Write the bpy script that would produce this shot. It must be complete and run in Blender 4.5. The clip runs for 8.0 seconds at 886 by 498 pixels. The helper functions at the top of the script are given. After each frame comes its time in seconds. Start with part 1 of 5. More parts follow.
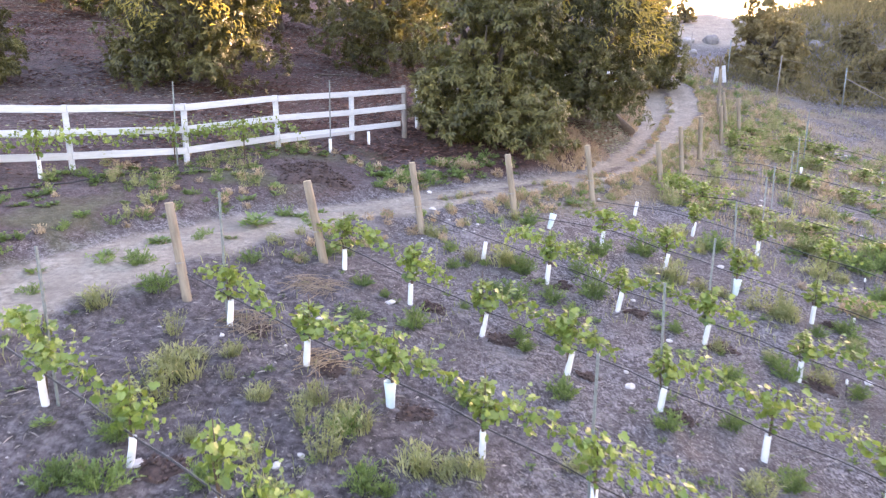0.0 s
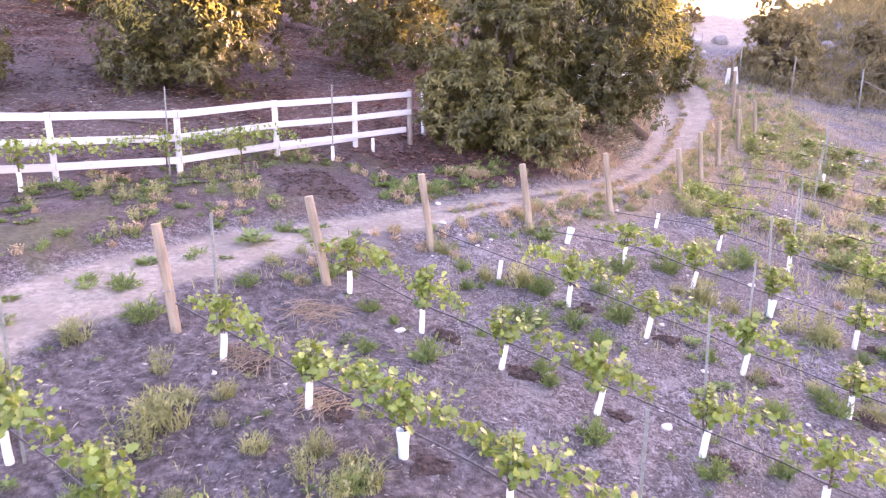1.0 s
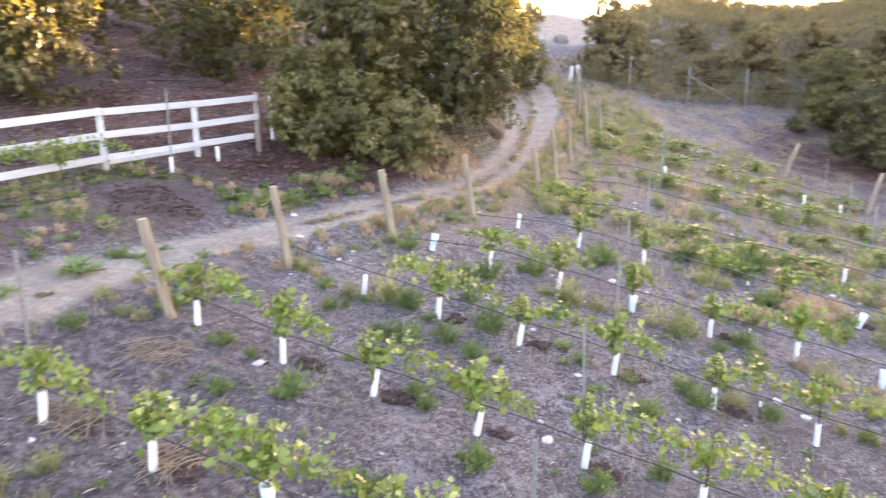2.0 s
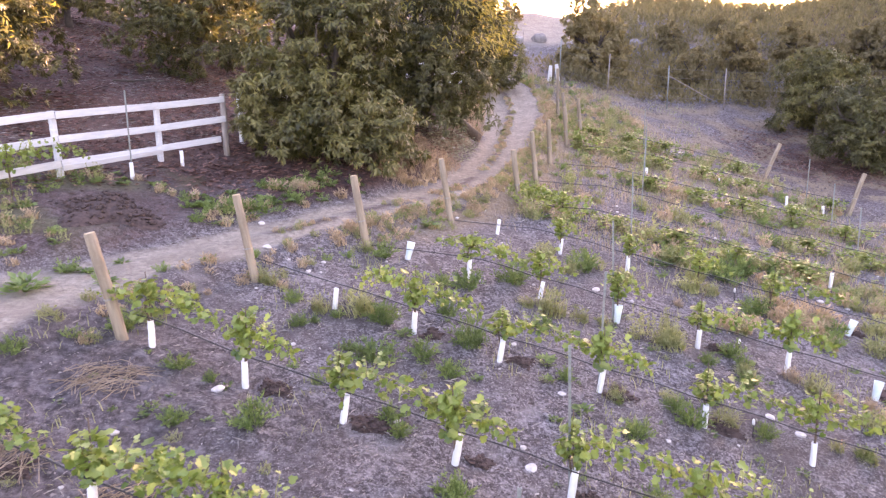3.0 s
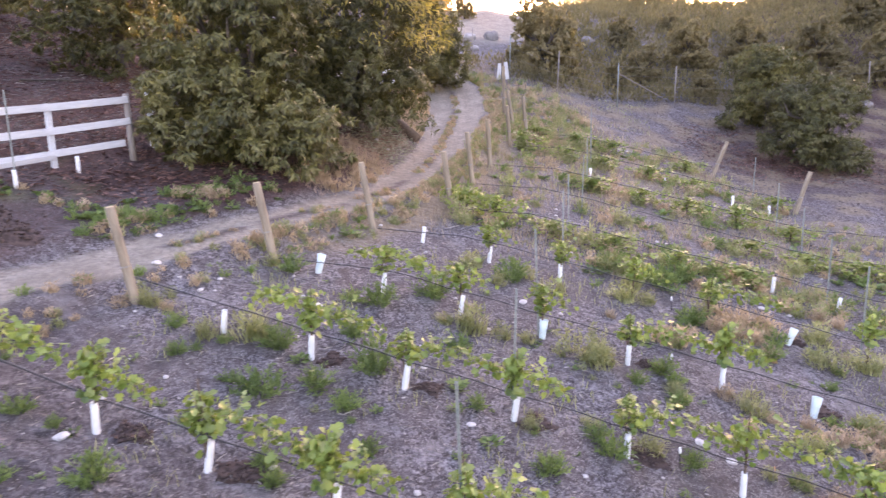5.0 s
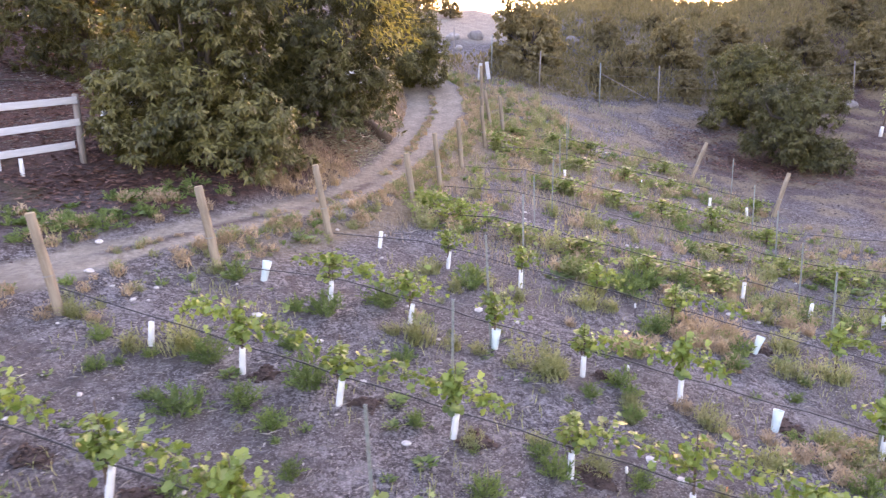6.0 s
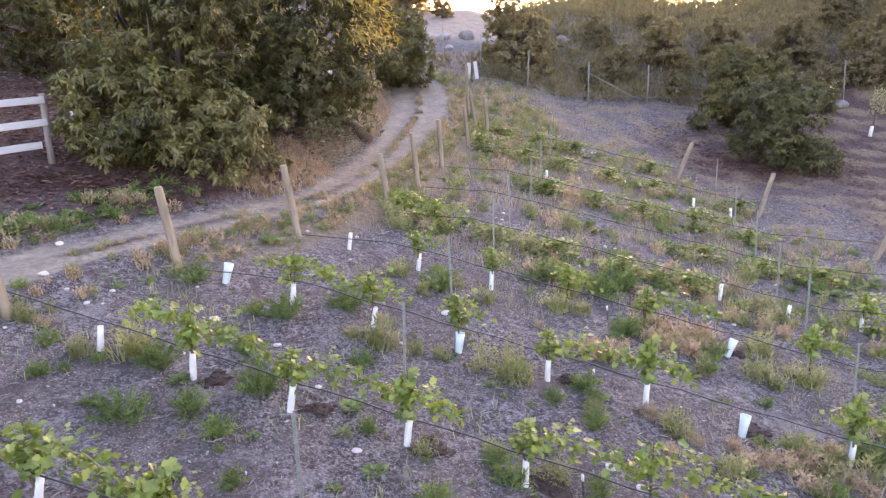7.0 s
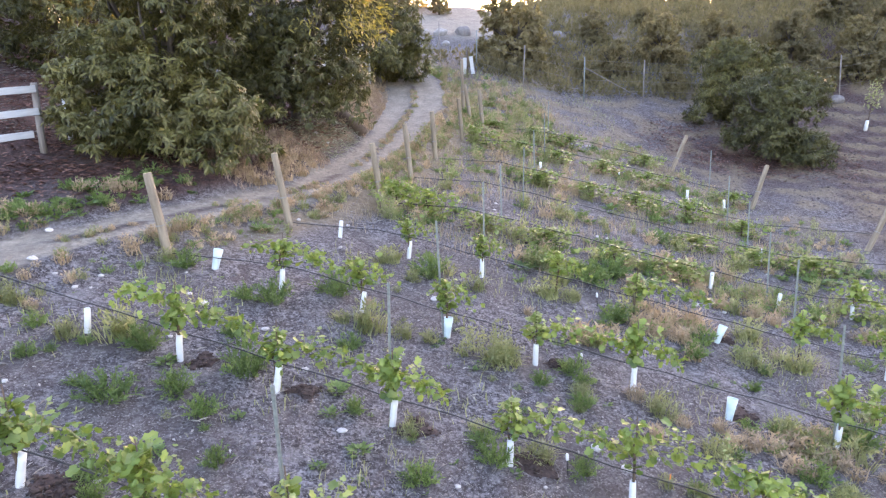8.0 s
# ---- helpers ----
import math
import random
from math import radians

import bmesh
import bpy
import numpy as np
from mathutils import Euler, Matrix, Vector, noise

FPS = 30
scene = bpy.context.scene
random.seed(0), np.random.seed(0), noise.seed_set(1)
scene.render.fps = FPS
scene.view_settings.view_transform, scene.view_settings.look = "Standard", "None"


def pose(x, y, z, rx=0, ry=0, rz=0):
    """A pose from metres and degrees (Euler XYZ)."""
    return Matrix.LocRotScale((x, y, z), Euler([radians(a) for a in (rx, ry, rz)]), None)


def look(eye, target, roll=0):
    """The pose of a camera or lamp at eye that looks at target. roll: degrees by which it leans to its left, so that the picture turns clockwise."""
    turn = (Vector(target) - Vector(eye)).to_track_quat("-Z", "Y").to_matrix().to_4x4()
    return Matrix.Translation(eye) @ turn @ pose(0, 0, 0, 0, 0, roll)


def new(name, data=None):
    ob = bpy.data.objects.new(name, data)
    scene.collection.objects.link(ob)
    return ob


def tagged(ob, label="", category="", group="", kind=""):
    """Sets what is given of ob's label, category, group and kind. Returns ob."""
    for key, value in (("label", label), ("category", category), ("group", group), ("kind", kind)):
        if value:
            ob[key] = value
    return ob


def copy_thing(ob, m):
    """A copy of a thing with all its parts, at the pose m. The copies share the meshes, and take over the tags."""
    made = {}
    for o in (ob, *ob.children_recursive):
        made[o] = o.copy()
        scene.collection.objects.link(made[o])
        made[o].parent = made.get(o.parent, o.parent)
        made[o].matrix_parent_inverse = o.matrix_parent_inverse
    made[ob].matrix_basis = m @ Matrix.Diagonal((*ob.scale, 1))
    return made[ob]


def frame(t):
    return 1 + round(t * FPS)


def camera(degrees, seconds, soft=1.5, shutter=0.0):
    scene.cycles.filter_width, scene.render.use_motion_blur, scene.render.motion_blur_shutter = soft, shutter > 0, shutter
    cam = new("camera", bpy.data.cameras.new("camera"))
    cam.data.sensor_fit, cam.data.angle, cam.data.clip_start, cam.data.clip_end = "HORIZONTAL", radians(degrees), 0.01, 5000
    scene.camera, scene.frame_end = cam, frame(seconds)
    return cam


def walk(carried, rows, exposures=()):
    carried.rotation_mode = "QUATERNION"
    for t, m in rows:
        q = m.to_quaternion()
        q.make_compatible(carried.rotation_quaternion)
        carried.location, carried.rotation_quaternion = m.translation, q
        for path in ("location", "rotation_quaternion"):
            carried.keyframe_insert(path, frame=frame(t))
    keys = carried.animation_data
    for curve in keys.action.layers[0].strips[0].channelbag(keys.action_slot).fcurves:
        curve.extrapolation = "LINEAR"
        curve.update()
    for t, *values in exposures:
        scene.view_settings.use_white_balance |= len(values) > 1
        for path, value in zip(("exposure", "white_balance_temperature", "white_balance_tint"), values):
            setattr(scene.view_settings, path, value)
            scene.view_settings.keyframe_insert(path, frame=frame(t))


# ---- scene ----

# ================= camera and walk =================
cam = camera(65.2, 8.0, soft=1.3, shutter=0.6)
# seconds, x, y, z, yaw, pitch, roll
ROWS = [
    (0.0, 0.0, 0.0, 3.28, 0.0, -12.5, 0.0),
    (0.5, -0.133, 0.519, 3.334, 0.0, -12.49, 0.01),
    (1.0, -0.197, 0.943, 3.39, 0.01, -12.51, -0.03),
    (1.5, -0.17, 1.298, 3.435, -4.71, -12.61, -0.41),
    (2.0, -0.167, 1.607, 3.472, -11.71, -12.74, -0.92),
    (2.2, -0.15, 1.73, 3.48, -13.2, -12.75, -1.0),
    (3.5, 0.195, 2.44, 3.506, -13.43, -12.82, -1.04),
    (4.0, 0.414, 2.638, 3.506, -13.43, -12.82, -1.05),
    (4.5, 0.715, 2.788, 3.489, -13.71, -12.84, -1.1),
    (5.0, 1.092, 2.902, 3.467, -16.16, -12.93, -1.31),
    (5.2, 1.238, 2.945, 3.462, -16.4, -12.92, -1.33),
    (6.5, 2.227, 3.195, 3.432, -16.57, -12.9, -1.36),
    (7.0, 2.435, 3.173, 3.406, -16.59, -12.88, -1.4),
    (7.5, 2.538, 3.119, 3.235, -16.62, -12.9, -1.43),
    (8.0, 2.564, 3.066, 3.206, -16.63, -12.94, -1.44),
]
EXPOSURES = [(0.0, 3.88, 6670, 42), (0.5, 4.43, 6870, 64), (1.0, 4.23, 6920, 66), (1.6, 3.94, 6970, 38), (2.2, 3.99, 7120, 44), (4.0, 3.73, 7120, 62), (5.2, 3.73, 6970, 50), (6.5, 3.63, 6970, 50), (7.2, 3.58, 6820, 44), (8.0, 3.73, 6520, 37)]
walk(cam, [(t, pose(x, y, z, 90 + pitch, 0, yaw) @ pose(0, 0, 0, 0, 0, roll)) for t, x, y, z, yaw, pitch, roll in ROWS], EXPOSURES)

# ================= world and sun =================
SUN_AZ, SUN_EL = 39.3, 5.8      # degrees clockwise from +y, above the horizon
world = bpy.data.worlds.new("evening_sky")
scene.world = world
world.use_nodes = True
wn = world.node_tree.nodes
sky = wn.new("ShaderNodeTexSky")
sky.sky_type = "NISHITA"
sky.sun_disc = False
sky.sun_elevation, sky.sun_rotation = radians(SUN_EL), radians(SUN_AZ)
sky.air_density, sky.dust_density, sky.ozone_density = 1.0, 2.0, 1.0
wn["Background"].inputs["Strength"].default_value = 0.15
world.node_tree.links.new(sky.outputs["Color"], wn["Background"].inputs["Color"])
sun_to = Vector((math.sin(radians(SUN_AZ)) * math.cos(radians(SUN_EL)), math.cos(radians(SUN_AZ)) * math.cos(radians(SUN_EL)), math.sin(radians(SUN_EL))))
sun = new("sun", bpy.data.lights.new("sun", "SUN"))
sun.data.energy, sun.data.angle, sun.data.color = 3.0, radians(0.6), (1.0, 0.72, 0.38)
sun.matrix_world = look(tuple(sun_to * 300), (0, 0, 0))

# ================= materials =================
def shader(name, rough=0.8, metal=0.0):
    m = bpy.data.materials.new(name)
    m.use_nodes = True
    n, l = m.node_tree.nodes, m.node_tree.links
    b = n["Principled BSDF"]
    b.inputs["Roughness"].default_value, b.inputs["Metallic"].default_value = rough, metal
    return m, n, l, b

def noise_at(n, l, scale, detail=4.0, rough=0.55, coord="Object", stretch=None):
    tc = n.new("ShaderNodeTexCoord")
    out = tc.outputs[coord]
    if stretch:
        mp = n.new("ShaderNodeMapping")
        mp.inputs["Scale"].default_value = stretch
        l.new(out, mp.inputs["Vector"])
        out = mp.outputs["Vector"]
    t = n.new("ShaderNodeTexNoise")
    t.inputs["Scale"].default_value, t.inputs["Detail"].default_value, t.inputs["Roughness"].default_value = scale, detail, rough
    l.new(out, t.inputs["Vector"])
    return t.outputs["Fac"]

def ramp(n, l, fac, *stops):
    r = n.new("ShaderNodeValToRGB")
    e = r.color_ramp.elements
    while len(e) < len(stops):
        e.new(0.5)
    for el, (p, c) in zip(e, stops):
        el.position, el.color = p, (*c, 1) if len(c) == 3 else c
    l.new(fac, r.inputs["Fac"])
    return r.outputs["Color"]

def mixed(n, l, fac, a, b, mode="MIX"):
    x = n.new("ShaderNodeMix")
    x.data_type, x.blend_type = "RGBA", mode
    for sock, v in ((x.inputs[0], fac), (x.inputs[6], a), (x.inputs[7], b)):
        if isinstance(v, (int, float)):
            sock.default_value = v
        elif isinstance(v, tuple):
            sock.default_value = (*v, 1)
        else:
            l.new(v, sock)
    return x.outputs[2]

def bumped(n, l, b, height, strength, dist):
    u = n.new("ShaderNodeBump")
    u.inputs["Strength"].default_value, u.inputs["Distance"].default_value = strength, dist
    l.new(height, u.inputs["Height"])
    l.new(u.outputs["Normal"], b.inputs["Normal"])

def plain_mat(name, lo, hi, scale, rough=0.8, metal=0.0, bump=0.3, dist=0.004, stretch=None, grime=None):
    m, n, l, b = shader(name, rough, metal)
    f = noise_at(n, l, scale, 6, 0.6, stretch=stretch)
    c = ramp(n, l, f, (0.3, lo), (0.72, hi))
    if grime:
        g = noise_at(n, l, scale * 0.17, 5, 0.65)
        k = ramp(n, l, g, (0.5, (0, 0, 0)), (0.72, (1, 1, 1)))
        c = mixed(n, l, k, c, grime)
    l.new(c, b.inputs["Base Color"])
    bumped(n, l, b, f, bump, dist)
    return m

def leaf_mat(name, dark, mid, light, rough=0.55, trans=0.35, spread=3.0, gloss=0.5):
    """Leaf: base colour varied leaf by leaf, and the light that shines through it."""
    m, n, l, b = shader(name, rough)
    b.inputs["Specular IOR Level"].default_value = gloss
    g = n.new("ShaderNodeNewGeometry")
    c1 = ramp(n, l, g.outputs["Random Per Island"], (0.0, dark), (0.5, mid), (1.0, light))
    f = noise_at(n, l, spread, 3, 0.5)
    c = mixed(n, l, 0.5, c1, ramp(n, l, f, (0.35, dark), (0.7, light)))
    o = n.new("ShaderNodeObjectInfo")
    c = mixed(n, l, 1.0, c, ramp(n, l, o.outputs["Random"], (0.0, (0.8, 0.82, 0.85)), (1.0, (1.25, 1.2, 1.1))), "MULTIPLY")
    l.new(c, b.inputs["Base Color"])
    t = n.new("ShaderNodeBsdfTranslucent")
    l.new(mixed(n, l, 0.6, c, (light[0] * 1.3, light[1] * 1.3, light[2] * 0.7), "MIX"), t.inputs["Color"])
    x = n.new("ShaderNodeMixShader")
    x.inputs["Fac"].default_value = trans
    l.new(b.outputs["BSDF"], x.inputs[1])
    l.new(t.outputs["BSDF"], x.inputs[2])
    l.new(x.outputs["Shader"], n["Material Output"].inputs["Surface"])
    return m

def ground_mat():
    m, n, l, b = shader("hillside_earth", 0.95)
    def attr(name):
        a = n.new("ShaderNodeAttribute")
        a.attribute_name = name
        return a.outputs["Fac"]
    # cloddy vineyard soil with pale chips
    big = noise_at(n, l, 0.55, 5, 0.6)
    fine = noise_at(n, l, 9.0, 8, 0.7)
    grit = noise_at(n, l, 42.0, 3, 0.7)
    soil = ramp(n, l, fine, (0.38, (0.024, 0.019, 0.019)), (0.5, (0.113, 0.102, 0.109)), (0.62, (0.255, 0.243, 0.254)))
    crumb = noise_at(n, l, 24.0, 5, 0.65)
    # shade of the small crevices between crumbs, put into the soil colour
    soil = mixed(n, l, ramp(n, l, crumb, (0.4, (0.9, 0.9, 0.9)), (0.51, (0, 0, 0))), soil, (0.03, 0.024, 0.025))
    soil = mixed(n, l, ramp(n, l, crumb, (0.54, (0, 0, 0)), (0.66, (0.7, 0.7, 0.7))), soil, (0.315, 0.303, 0.312))
    soil = mixed(n, l, ramp(n, l, big, (0.42, (0, 0, 0)), (0.66, (0.7, 0.7, 0.7))), soil, (0.095, 0.077, 0.071))
    soil = mixed(n, l, ramp(n, l, grit, (0.56, (0, 0, 0)), (0.66, (0.8, 0.8, 0.8))), soil, (0.4, 0.385, 0.375))
    soil = mixed(n, l, ramp(n, l, noise_at(n, l, 2.1, 6, 0.65), (0.52, (0, 0, 0)), (0.63, (0.65, 0.65, 0.65))), soil, (0.07, 0.056, 0.053))
    soil = mixed(n, l, ramp(n, l, noise_at(n, l, 1.3, 6, 0.7), (0.55, (0, 0, 0)), (0.68, (0.45, 0.45, 0.45))), soil, (0.3, 0.285, 0.28))
    # trodden track
    trk = ramp(n, l, fine, (0.36, (0.185, 0.161, 0.128)), (0.62, (0.365, 0.328, 0.268)))
    trk = mixed(n, l, ramp(n, l, noise_at(n, l, 1.6, 5, 0.6), (0.42, (0, 0, 0)), (0.7, (1, 1, 1))), trk, (0.205, 0.178, 0.145))
    # fallen leaves under the trees
    vor = n.new("ShaderNodeTexVoronoi")
    vor.inputs["Scale"].default_value = 11.0
    tc = n.new("ShaderNodeTexCoord")
    l.new(tc.outputs["Object"], vor.inputs["Vector"])
    lit = mixed(n, l, 0.5, ramp(n, l, vor.outputs["Color"], (0.2, (0.02, 0.007, 0.006)), (0.5, (0.052, 0.019, 0.015)), (0.85, (0.105, 0.047, 0.039))), ramp(n, l, fine, (0.38, (0.022, 0.008, 0.007)), (0.62, (0.1, 0.046, 0.038))))
    # dry grass floor
    dry = ramp(n, l, fine, (0.3, (0.13, 0.095, 0.06)), (0.7, (0.3, 0.24, 0.15)))
    grn = ramp(n, l, fine, (0.3, (0.05, 0.06, 0.025)), (0.7, (0.13, 0.135, 0.06)))
    # a darker tone of the same soil, for the first rows
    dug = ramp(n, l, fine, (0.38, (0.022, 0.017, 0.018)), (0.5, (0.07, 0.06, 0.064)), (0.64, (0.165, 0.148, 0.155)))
    c = mixed(n, l, attr("litter"), mixed(n, l, attr("dark_soil"), soil, dug), lit)
    c = mixed(n, l, attr("dry"), c, dry)
    c = mixed(n, l, attr("green"), c, grn)
    c = mixed(n, l, attr("track"), c, trk)
    l.new(c, b.inputs["Base Color"])
    hsum = n.new("ShaderNodeMath")
    hsum.operation = "MULTIPLY_ADD"
    l.new(grit, hsum.inputs[0])
    hsum.inputs[1].default_value = 0.35
    l.new(fine, hsum.inputs[2])
    bumped(n, l, b, hsum.outputs[0], 1.0, 0.05)
    return m

M_GROUND = ground_mat()
M_POST = plain_mat("weathered_round_post", (0.17, 0.135, 0.095), (0.36, 0.3, 0.22), 14, 0.85, stretch=(1, 1, 0.12), grime=(0.15, 0.125, 0.1))
M_POST_CUT = plain_mat("sawn_post_end", (0.4, 0.31, 0.2), (0.55, 0.45, 0.31), 30, 0.85)
M_STEEL = plain_mat("galvanised_stake", (0.15, 0.185, 0.18), (0.29, 0.325, 0.32), 22, 0.55, 0.5, grime=(0.2, 0.19, 0.17))
M_PAINT = plain_mat("white_fence_paint", (0.46, 0.485, 0.51), (0.64, 0.66, 0.68), 7, 0.6, stretch=(0.4, 0.4, 3), grime=(0.55, 0.53, 0.5))
M_OLDWOOD = plain_mat("grey_old_wood", (0.16, 0.14, 0.13), (0.33, 0.3, 0.27), 16, 0.9, stretch=(1, 1, 0.15))
M_TUBE = plain_mat("white_plastic_tube", (0.66, 0.69, 0.7), (0.8, 0.82, 0.82), 9, 0.45, bump=0.1, grime=(0.66, 0.62, 0.58))
M_TUBE_AQUA = plain_mat("pale_aqua_plastic_tube", (0.5, 0.64, 0.65), (0.68, 0.78, 0.78), 9, 0.4, bump=0.1, grime=(0.62, 0.62, 0.58))
M_HOSE = plain_mat("black_drip_hose", (0.012, 0.012, 0.014), (0.03, 0.03, 0.032), 20, 0.5, bump=0.1)
M_WIRE = plain_mat("steel_wire", (0.2, 0.2, 0.2), (0.35, 0.35, 0.35), 30, 0.45, 0.8, bump=0.05)
M_BARK = plain_mat("vine_bark", (0.06, 0.04, 0.028), (0.16, 0.115, 0.08), 40, 0.9, stretch=(1, 1, 0.2))
M_TREEBARK = plain_mat("avocado_bark", (0.05, 0.043, 0.036), (0.14, 0.12, 0.105), 12, 0.9, bump=0.6, dist=0.02, stretch=(1, 1, 0.3))
M_CANE = plain_mat("young_green_cane", (0.15, 0.17, 0.05), (0.28, 0.27, 0.1), 20, 0.6)
M_VINE = leaf_mat("vine_leaf", (0.045, 0.105, 0.022), (0.145, 0.245, 0.05), (0.34, 0.41, 0.11), 0.42, 0.3)
M_VINE_TIP = leaf_mat("young_vine_leaf", (0.1, 0.16, 0.05), (0.2, 0.28, 0.085), (0.36, 0.41, 0.17), 0.5, 0.3)
M_AVO = leaf_mat("avocado_leaf", (0.014, 0.019, 0.006), (0.058, 0.066, 0.019), (0.21, 0.195, 0.07), 0.36, 0.16, 0.9, 0.32)
# yellow of young leaves, with the sun on the crown tips painted in
M_SUNLIT_FLUSH = leaf_mat("avocado_sunlit_new_leaf", (0.11, 0.115, 0.032), (0.25, 0.23, 0.055), (0.44, 0.37, 0.09), 0.5, 0.45, 2.0)
M_WEED = leaf_mat("weed_leaf", (0.034, 0.075, 0.022), (0.1, 0.185, 0.055), (0.27, 0.37, 0.13), 0.6, 0.3)
M_WEED_Y = leaf_mat("yellow_weed_leaf", (0.088, 0.12, 0.042), (0.195, 0.23, 0.098), (0.45, 0.45, 0.25), 0.6, 0.3)
M_STRAW = leaf_mat("dry_grass_blade", (0.2, 0.148, 0.108), (0.36, 0.278, 0.21), (0.54, 0.44, 0.335), 0.75, 0.25)
M_BRUSH = leaf_mat("far_brush_leaf", (0.08, 0.07, 0.042), (0.16, 0.14, 0.08), (0.28, 0.24, 0.13), 0.7, 0.4)
M_STONE = plain_mat("pale_stone", (0.4, 0.38, 0.36), (0.66, 0.63, 0.6), 18, 0.85)
M_BOULDER = plain_mat("grey_boulder", (0.11, 0.1, 0.1), (0.27, 0.25, 0.24), 5, 0.9, bump=0.6, dist=0.03)
M_PALEROCK = plain_mat("pale_boulder", (0.2, 0.185, 0.175), (0.42, 0.4, 0.38), 5, 0.9, bump=0.6, dist=0.03)
M_CLOD = plain_mat("dug_earth", (0.03, 0.019, 0.017), (0.1, 0.067, 0.058), 13, 0.95, bump=0.7, dist=0.02)

# ================= the lie of the land =================
def sn(s, n):
    """From along the rows (s, downhill) and across them (n) to x, y."""
    return 0.866 * s + 0.5 * n, -0.5 * s + 0.866 * n

PATH_N = np.array([-30, 0, 4, 6, 8, 10, 12, 14, 16, 18, 21.4, 25, 30, 34, 36, 38, 41, 60.0])
PATH_S = np.array([-12, -9.5, -9.15, -8.95, -8.85, -8.4, -7.45, -6.75, -5.95, -5.35, -5.25, -5.65, -6.4, -7.6, -9.7, -13.5, -22.0, -60.0])
PATH_W = np.array([1.0, 0.9, 0.78, 0.85, 0.75, 0.66, 0.62, 0.55, 0.5, 0.5, 0.56, 0.76, 1.06, 1.15, 1.5, 2.1, 2.6, 3.0])

def bell(n):
    """np.interp with its corners rounded off."""
    return sum(np.interp(n + d, PATH_N, PATH_S) for d in (-1.2, -0.6, 0, 0.6, 1.2)) / 5

def step(a, b, v):
    u = np.clip((v - a) / (b - a), 0, 1)
    return u * u * (3 - 2 * u)

def height(x, y):
    x, y = np.asarray(x, float), np.asarray(y, float)
    s, n = 0.866 * x - 0.5 * y, 0.5 * x + 0.866 * y
    se = np.where(s > 4.5, 4.5 + (s - 4.5) * 0.3, s)
    se = np.clip(se, -42, 30)
    ne = np.clip(n, -25, 60)
    rise = 0.006 * np.clip(ne - 27, 0, 6) ** 2 + 0.072 * np.clip(ne - 33, 0, 40)
    rise = rise + (0.006 * np.clip(ne - 27, 0, 22) ** 2 - rise) * step(-5, -1, s)      # steeper to the right of the lot
    z = -1.93 - 0.2414 * se + 0.1044 * ne + rise
    left = 1 - step(-5, -1, s)
    z = z + 0.5 * 0.2414 * (np.clip(s, -30, -6) + 6) * step(36, 44, n)                  # the lot lies flatter across
    z = z + left * (0.45 * step(45.2, 46.6, n) + 0.045 * np.clip(n - 47, 0, 13))         # bank below the lot, and the lot
    z = z - 0.12 * np.clip(n - 60, 0, 60) * step(6, -2, s)            # behind the ridge
    z = z + np.interp(s, (-7, -2, 3, 8, 14, 30), (0, 0.12, 0.16, 0.16, 0.22, 0.45)) * np.clip(n - 41, 0, 18)            # the far slope under the trees
    sc, hw = bell(n), np.interp(n, PATH_N, PATH_W)
    w = 1 - step(0.0, 1.0, (np.abs(s - sc) - hw) / 0.7)
    z = z + 0.2414 * (s - sc) * w * 0.75 - 0.03 * w
    z = z + 0.13 * (1 - step(5.5, 9.5, n)) * step(-14, -9, s)
    z = z + 0.5 * np.exp(-(((s + 7.7) / 1.3) ** 2 + ((n - 19.5) / 4.0) ** 2))      # bank under the tree
    z = z + 0.05 * np.exp(-(((s + 6.4) / 0.55) ** 2 + ((n - 8.35) / 0.9) ** 2))      # hump at a row's end
    return z

def wob(x, y, f, o=0.0):
    return noise.noise((x * f + o, y * f - o, o))

def relief(x, y):
    """The ground's height with its lumps and ruts, the two noises behind them, and the distance past the track's edge."""
    x, y = np.atleast_1d(np.asarray(x, float)), np.atleast_1d(np.asarray(y, float))
    z = height(x, y)
    s, n = 0.866 * x - 0.5 * y, 0.5 * x + 0.866 * y
    sc, hw = bell(n), np.interp(n, PATH_N, PATH_W)
    nm, nb = np.zeros(x.shape), np.zeros(x.shape)
    for i in zip(*np.nonzero((x > -20) & (x < 36) & (y > 1) & (y < 60))):
        nm[i] = wob(x[i], y[i], 0.9)
        nb[i] = wob(x[i], y[i], 2.7, 5.0)
    edge = (np.abs(s - sc) - hw) + nm * 0.28 + nb * 0.12
    track = 1 - step(-0.12, 0.22, edge)
    z = z + (nm * 0.05 + nb * 0.035) * (1 - 0.75 * track)
    z = z + 0.06 * nb * step(6, 8.5, s) + 0.03 * nm * step(6, 8.5, s)      # rough tilled strip
    z = z - 0.03 * (np.exp(-((s - sc - 0.33) / 0.17) ** 2) + np.exp(-((s - sc + 0.4) / 0.17) ** 2)) * track
    return z, nm, nb, edge, track

def H(x, y):
    return float(relief(x, y)[0][0])

